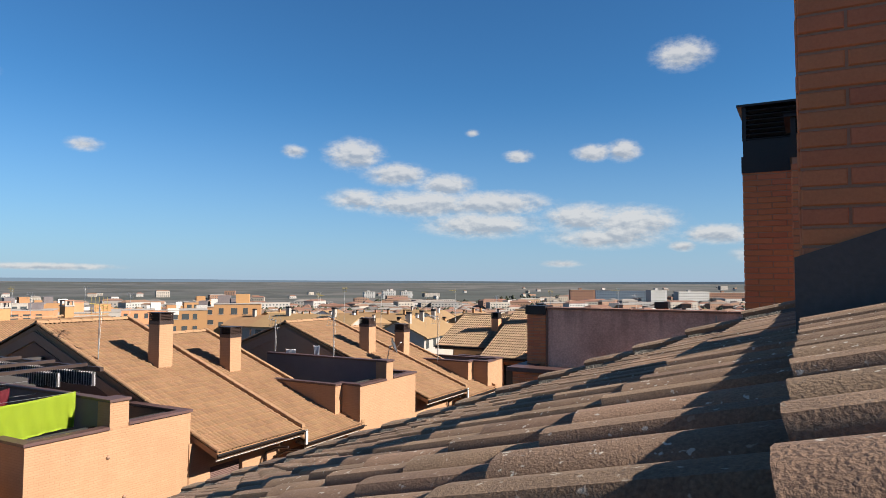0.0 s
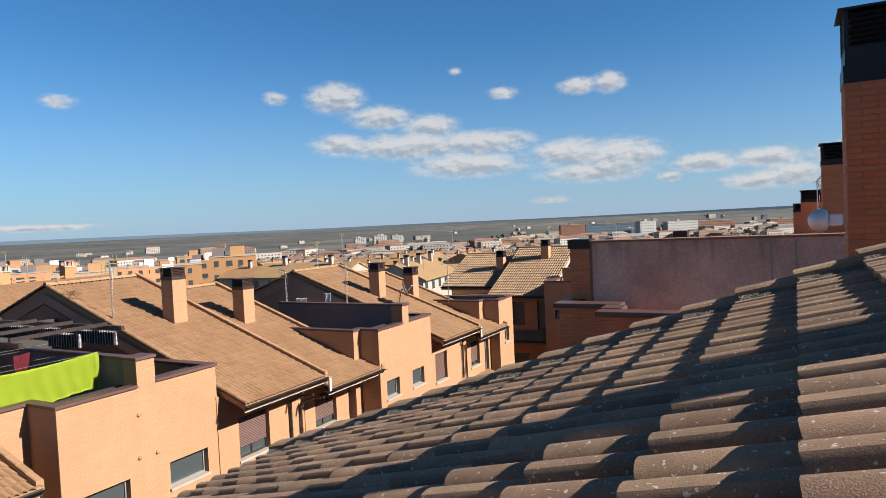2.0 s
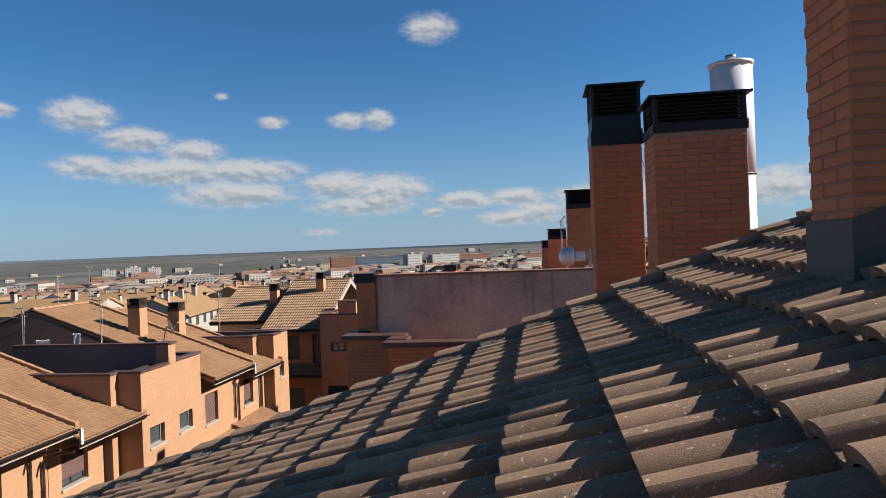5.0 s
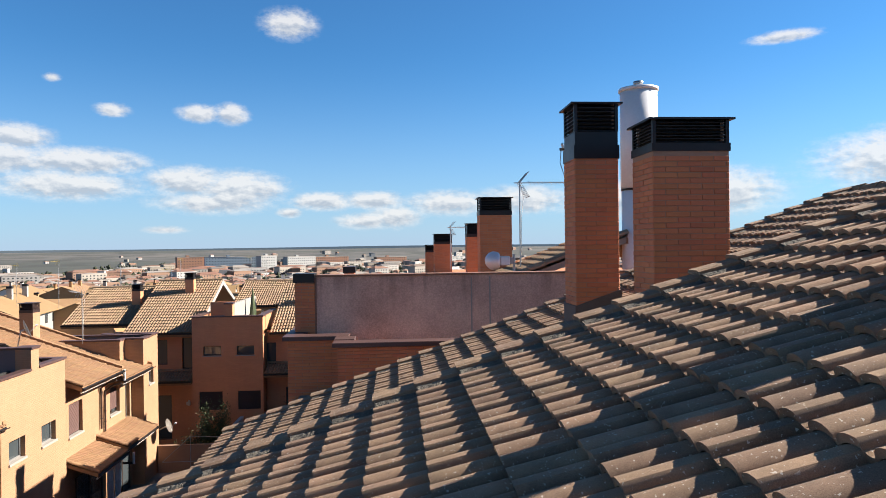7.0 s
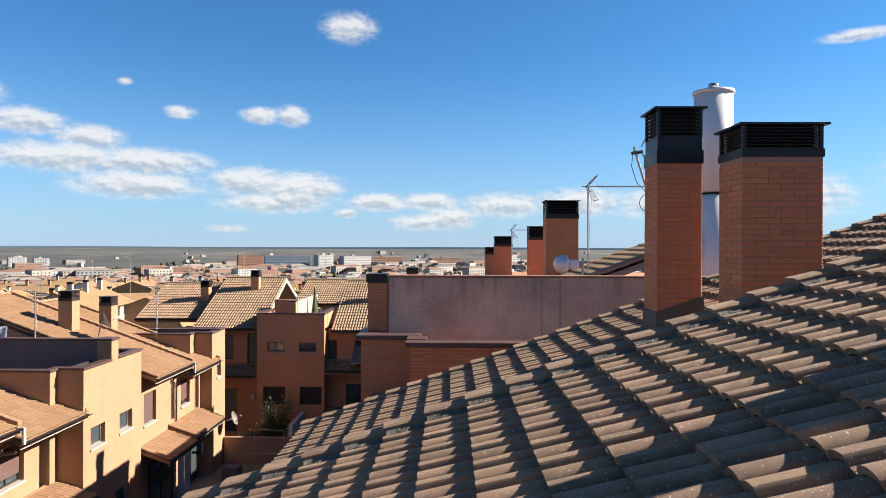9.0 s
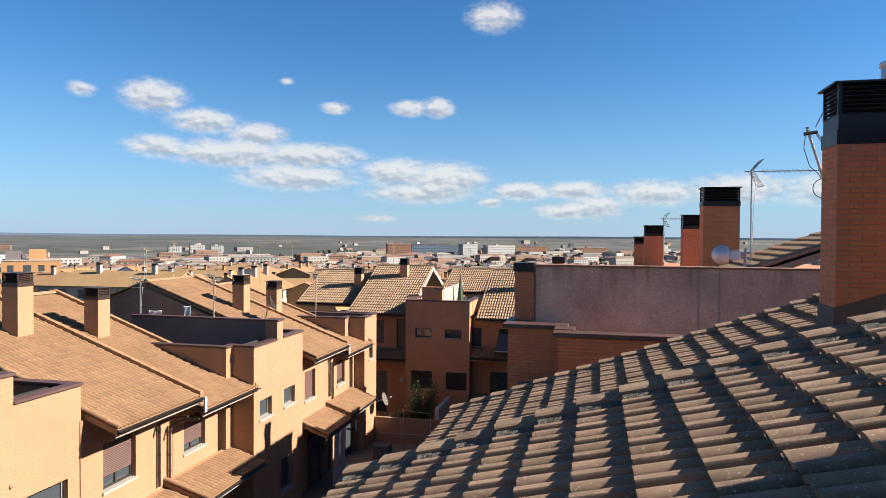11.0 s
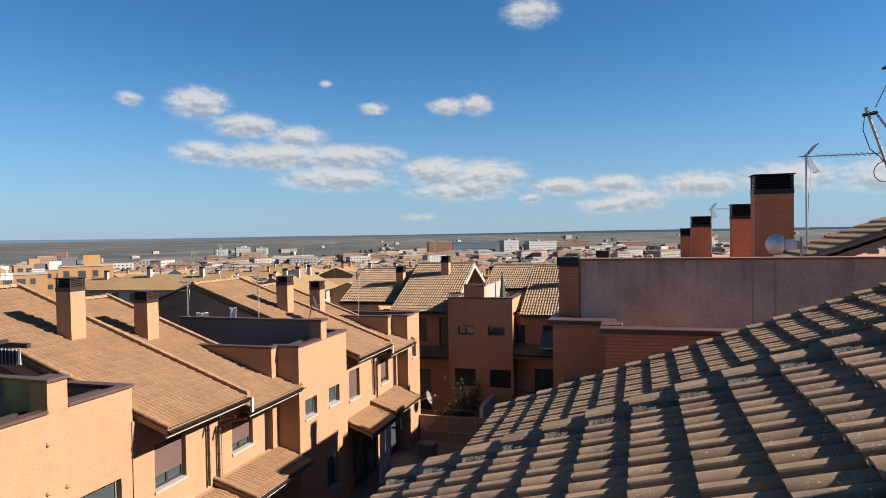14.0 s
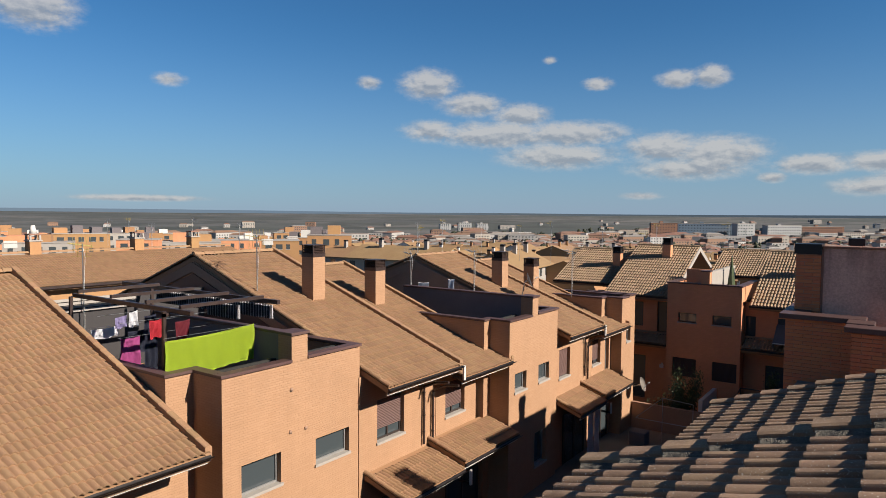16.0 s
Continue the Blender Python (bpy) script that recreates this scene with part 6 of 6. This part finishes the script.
panel_aerial()
yagi(-20.2, 10.0, 6.1, 10.0, 1.1, 160, "yellow television aerial on a mast above the terrace", 9, mat="yellow_metal", span=0.32)
yagi(-18.0, 14.7, 8.3, 10.2, 0.9, 150, "television aerial on a thin mast above the ochre roof", 8, mat="yellow_metal", span=0.28)
yagi(-18.2, 23.4, 6.9, 9.25, 0.8, 150, "thin television mast above the second terrace", 6)
yagi(-14.7, 23.2, 7.5, 9.5, 0.7, 150, "thin television mast on the dark wall", 6)
yagi(-13.2, 29.6, 7.0, 9.3, 0.8, 150, "thin television mast on the ochre roof", 6)
rng_a = random.Random(4)
for k in range(16):
    az, r = rng_a.uniform(8, 66), rng_a.uniform(62, 110)
    x, y = polar(az, r)
    yagi(x, y, 4.0, rng_a.uniform(9.0, 10.2), 1.0, rng_a.uniform(100, 180), "television aerial on a far rooftop", 6, mat="yellow_metal" if k % 2 else "steel", span=0.3)


def dish(centre, facing, r, mat, label, stand):
    """A satellite dish: shallow bowl, feed arm with receiver, and a bracket down to its stand."""
    d = empty("satellite_dish", label, "satellite dish", "satellite dishes")
    bm = bmesh.new()
    f = Vector(facing).normalized()
    q = f.to_track_quat("Z", "Y")
    rings = []
    for i in range(6):
        rr = r * i / 5
        dz = 0.28 * r * (rr / r) ** 2
        rings.append([bm.verts.new(Vector(centre) + q @ Vector((rr * math.cos(a * math.pi / 12), rr * math.sin(a * math.pi / 12), dz))) for a in range(24)] if i else [bm.verts.new(centre)])
    for k in range(24):
        bm.faces.new((rings[0][0], rings[1][k], rings[1][(k + 1) % 24]))
    for a, b in zip(rings[1:], rings[2:]):
        for k in range(24):
            bm.faces.new((a[k], b[k], b[(k + 1) % 24], a[(k + 1) % 24]))
    bmesh.ops.solidify(bm, geom=bm.faces[:], thickness=0.012)
    part("bowl", bm, mat, d, smooth=True)
    c = Vector(centre)
    tube("feed_arm", c - Vector((0, 0, r * 0.8)) + f * 0.05, c + f * r * 1.1, 0.012, "steel", d, n=6)
    tube("receiver", c + f * r * 1.02, c + f * r * 1.25, 0.035, "white_metal", d, n=10)
    tube("bracket", c - f * 0.02, c - f * 0.14, 0.04, "steel", d, n=8)
    tube("pole", c - f * 0.14, Vector(stand), 0.025, "steel", d, n=8)
    return d


def globe_receiver():
    """A round silver dish with a pale housing and clamp on a short post."""
    g = empty("round_dish", "round silver dish with a blue-grey housing on a post", "satellite dish")
    bm = bmesh.new()
    bmesh.ops.create_uvsphere(bm, u_segments=28, v_segments=16, radius=0.20)
    for v in bm.verts:
        if v.co.x > 0.10:
            v.co.x = 0.10 + (v.co.x - 0.10) * 0.3
    bmesh.ops.translate(bm, verts=bm.verts, vec=(2.52, 14.0, 10.70))
    part("reflector", bm, "silver", g, smooth=True)
    box("housing", (2.64, 2.85, 13.90, 14.10, 10.60, 10.80), "white_metal", g, bevel=0.02)
    box("clamp", (2.85, 2.93, 13.94, 14.06, 10.63, 10.77), "steel", g)
    tube("post", (2.95, 14.0, 9.9), (2.95, 14.0, 10.84), 0.03, "steel", g, n=10)


globe_receiver()
dish((-10.85, 33.05, 2.40), (0.95, 0.02, 0.35), 0.36, "sill", "white satellite dish on the end house wall", (-11.3, 33.2, 2.2))
dish((-14.2, 27.0, 7.95), (0.8, 0.4, 0.35), 0.38, "steel", "grey satellite dish on the ochre roof", (-14.5, 26.9, 6.9))


# ---- walls: pipes, bosses, curtains ----
def downpipe(x, y, z0, z1, label="brown metal downpipe on the orange wall", swan=True, x_top=None):
    p = empty("downpipe", label, "downpipe", "downpipes")
    tube("pipe", (x, y, z0), (x, y, z1), 0.04, "brown_metal", p, n=10)
    if x_top is not None:
        bm = bmesh.new()
        add_tube(bm, (x, y, z1), (x + (x_top - x) * 0.5, y, z1 + 0.22), 0.04, 10)
        add_tube(bm, (x + (x_top - x) * 0.5, y, z1 + 0.22), (x_top, y, z1 + 0.30), 0.04, 10)
        part("swan_neck", bm, "brown_metal", p)
    for z in (z0 + 0.4, (z0 + z1) / 2, z1 - 0.2):
        tube("clip", (x, y, z), (x, y, z + 0.04), 0.05, "black_metal", p, n=10)


downpipe(-12.78, 17.25, 3.4, 5.3, x_top=-11.8)
downpipe(-12.78, 17.75, 3.3, 5.1, x_top=-11.75)
downpipe(-11.93, 28.4, 3.6, 5.3, x_top=-11.3)
downpipe(-11.93, 28.75, 3.4, 5.1, x_top=-11.25)
for x, y, z in ((-11.75, 18.07, 5.62), (-11.25, 29.08, 5.55), (-11.1, 17.52, 2.45), (-10.5, 28.02, 2.3)):
    br = empty("gutter_bracket", "white painted bracket at the stepped eaves", "bracket", "eaves brackets")
    box("plate", (x - 0.03, x + 0.03, y - 0.05, y + 0.05, z - 0.1, z + 0.38), "white_paint", br)
    box("arm", (x - 0.45, x - 0.03, y - 0.03, y + 0.03, z - 0.1, z - 0.02), "brown_metal", br)
for y, z in ((11.61, 5.29), (12.14, 5.27), (11.65, 6.4)):
    tagged(tube("vent_boss", (-12.89, y, z), (-12.86, y, z), 0.048, "garden_wall", None, "small round vent plate on the orange wall", n=14), category="vent", group="vent plates")
for y in (26.3, 27.0):
    cloth("curtain", "y", -10.85, y, y + 0.55, 2.48, 0.25, "cloth_white", "long white porch curtain hanging in folds", 6.0, 0.05, 0, 0.0, y)
for y0, y1 in ((15.2, 17.2), (18.6, 20.6), (26.2, 28.4), (29.6, 31.2)):
    xw = -12.84 if y0 < 21 else (-11.81 if y0 < 25 else -11.98)
    d = tagged(box("patio_door", (xw, xw + 0.03, y0, y1, 0.1, 2.3), "glass", None, "dark glazed patio door on the ground floor"), category="door", group="patio doors")
    for k in range(3):
        yy = y0 + (y1 - y0) * k / 2
        box("door_frame", (xw + 0.03, xw + 0.06, yy - 0.04, yy + 0.04, 0.1, 2.3), "frame_dark", d)

# ---- the yard at the end ----
gw = tagged(box("garden_wall", (-11.4, -2.0, 33.3, 33.5, 0.0, 1.38), "garden_wall", None, "low rendered garden wall across the yard", bevel=0.01), category="wall")
gw2 = tagged(box("garden_wall", (-8.15, -7.95, 33.52, 36.4, 0.0, 1.95), "white_paint", None, "short sunlit white garden wall", bevel=0.01), category="wall")


def bush(x, y, z0, h, r, label, count=900, seed=1, name="shrub"):
    """A shrub: stems and many small leaves in uneven clumps."""
    rng = random.Random(seed)
    b = empty(name, label, "shrub", "garden shrubs")
    st = bmesh.new()
    tips = []
    for _ in range(9):
        a, lean = rng.uniform(0, 6.28), rng.uniform(0.1, 1.0)
        tip = Vector((x + r * lean * math.cos(a), y + r * lean * math.sin(a), z0 + h * rng.uniform(0.55, 1.0)))
        mid = Vector((x, y, z0)).lerp(tip, 0.5) + Vector((0, 0, 0.1))
        add_tube(st, (x, y, z0), mid, 0.025, 5, 0.016)
        add_tube(st, mid, tip, 0.016, 5, 0.005)
        tips += [tip, mid.lerp(tip, 0.5), mid]
    part("stems", st, "bark", b)
    lf = bmesh.new()
    for _ in range(count):
        t = rng.choice(tips)
        c = t + Vector((rng.gauss(0, r * 0.22), rng.gauss(0, r * 0.22), rng.gauss(0, h * 0.08)))
        q = Euler((rng.uniform(0, 6.28), rng.uniform(0, 6.28), rng.uniform(0, 6.28))).to_matrix()
        s = rng.uniform(0.035, 0.075)
        vs = [lf.verts.new(c + q @ Vector(v) * s) for v in ((-1, 0, 0), (0, 0.45, 0.1), (1, 0, 0), (0, -0.45, 0.1))]
        lf.faces.new(vs)
    tagged(part("foliage", lf, "leaf", b), kind="stuff")


bush(-9.25, 34.9, 0.0, 3.1, 0.75, "tall leafy green shrub in the end garden", 3600, 2)
bush(-10.3, 34.2, 0.0, 1.5, 0.5, "low green bush behind the garden wall", 600, 3)
bush(-9.7, 34.4, 0.0, 1.9, 0.5, "leafy green bush behind the garden wall", 600, 4)
bush(-5.2, 35.5, 2.2, 1.1, 0.35, "potted plant on the raised terrace", 300, 5)
frame_ = empty("drying_frame", "thin steel drying frame in the yard", "frame")
for a, b in (((-9.4, 31.9, 0.05), (-9.4, 31.9, 2.2)), ((-7.9, 31.6, 0.05), (-7.9, 31.6, 2.2)), ((-9.4, 31.9, 2.2), (-7.9, 31.6, 2.2)), ((-10.6, 31.6, 1.1), (-9.4, 31.9, 2.2)), ((-10.6, 31.6, 1.1), (-7.9, 31.6, 1.1))):
    tube("bar", a, b, 0.018, "steel", frame_, n=6)
rail = empty("terrace_rail", "thin brown railing of the raised terrace", "railing")
for a, b in (((-6.6, 35.4, 2.4), (-2.5, 35.4, 2.4)), ((-6.6, 35.4, 1.2), (-6.6, 35.4, 2.4)), ((-7.2, 34.2, 0.8), (-6.6, 35.4, 2.4))):
    tube("bar", a, b, 0.03, "brown_metal", rail, n=6)
box("platform", (-6.6, -2.0, 35.4, 37.7, 0.0, 1.25), "garden_wall", rail)
wl = empty("wall_lamp", "small pale wall lamp on the end building", "lamp")
box("plate", (-11.3, -11.2, 37.74, 37.8, 2.3, 2.6), "white_paint", wl)
box("shade", (-11.35, -11.15, 37.62, 37.74, 2.35, 2.52), "white_paint", wl)
tub = empty("planter", "dark planter tub beside the yard wall", "planter")
box("tub", (-10.6, -9.8, 30.6, 31.3, 0.05, 0.7), "dark_wall", tub, bevel=0.03)
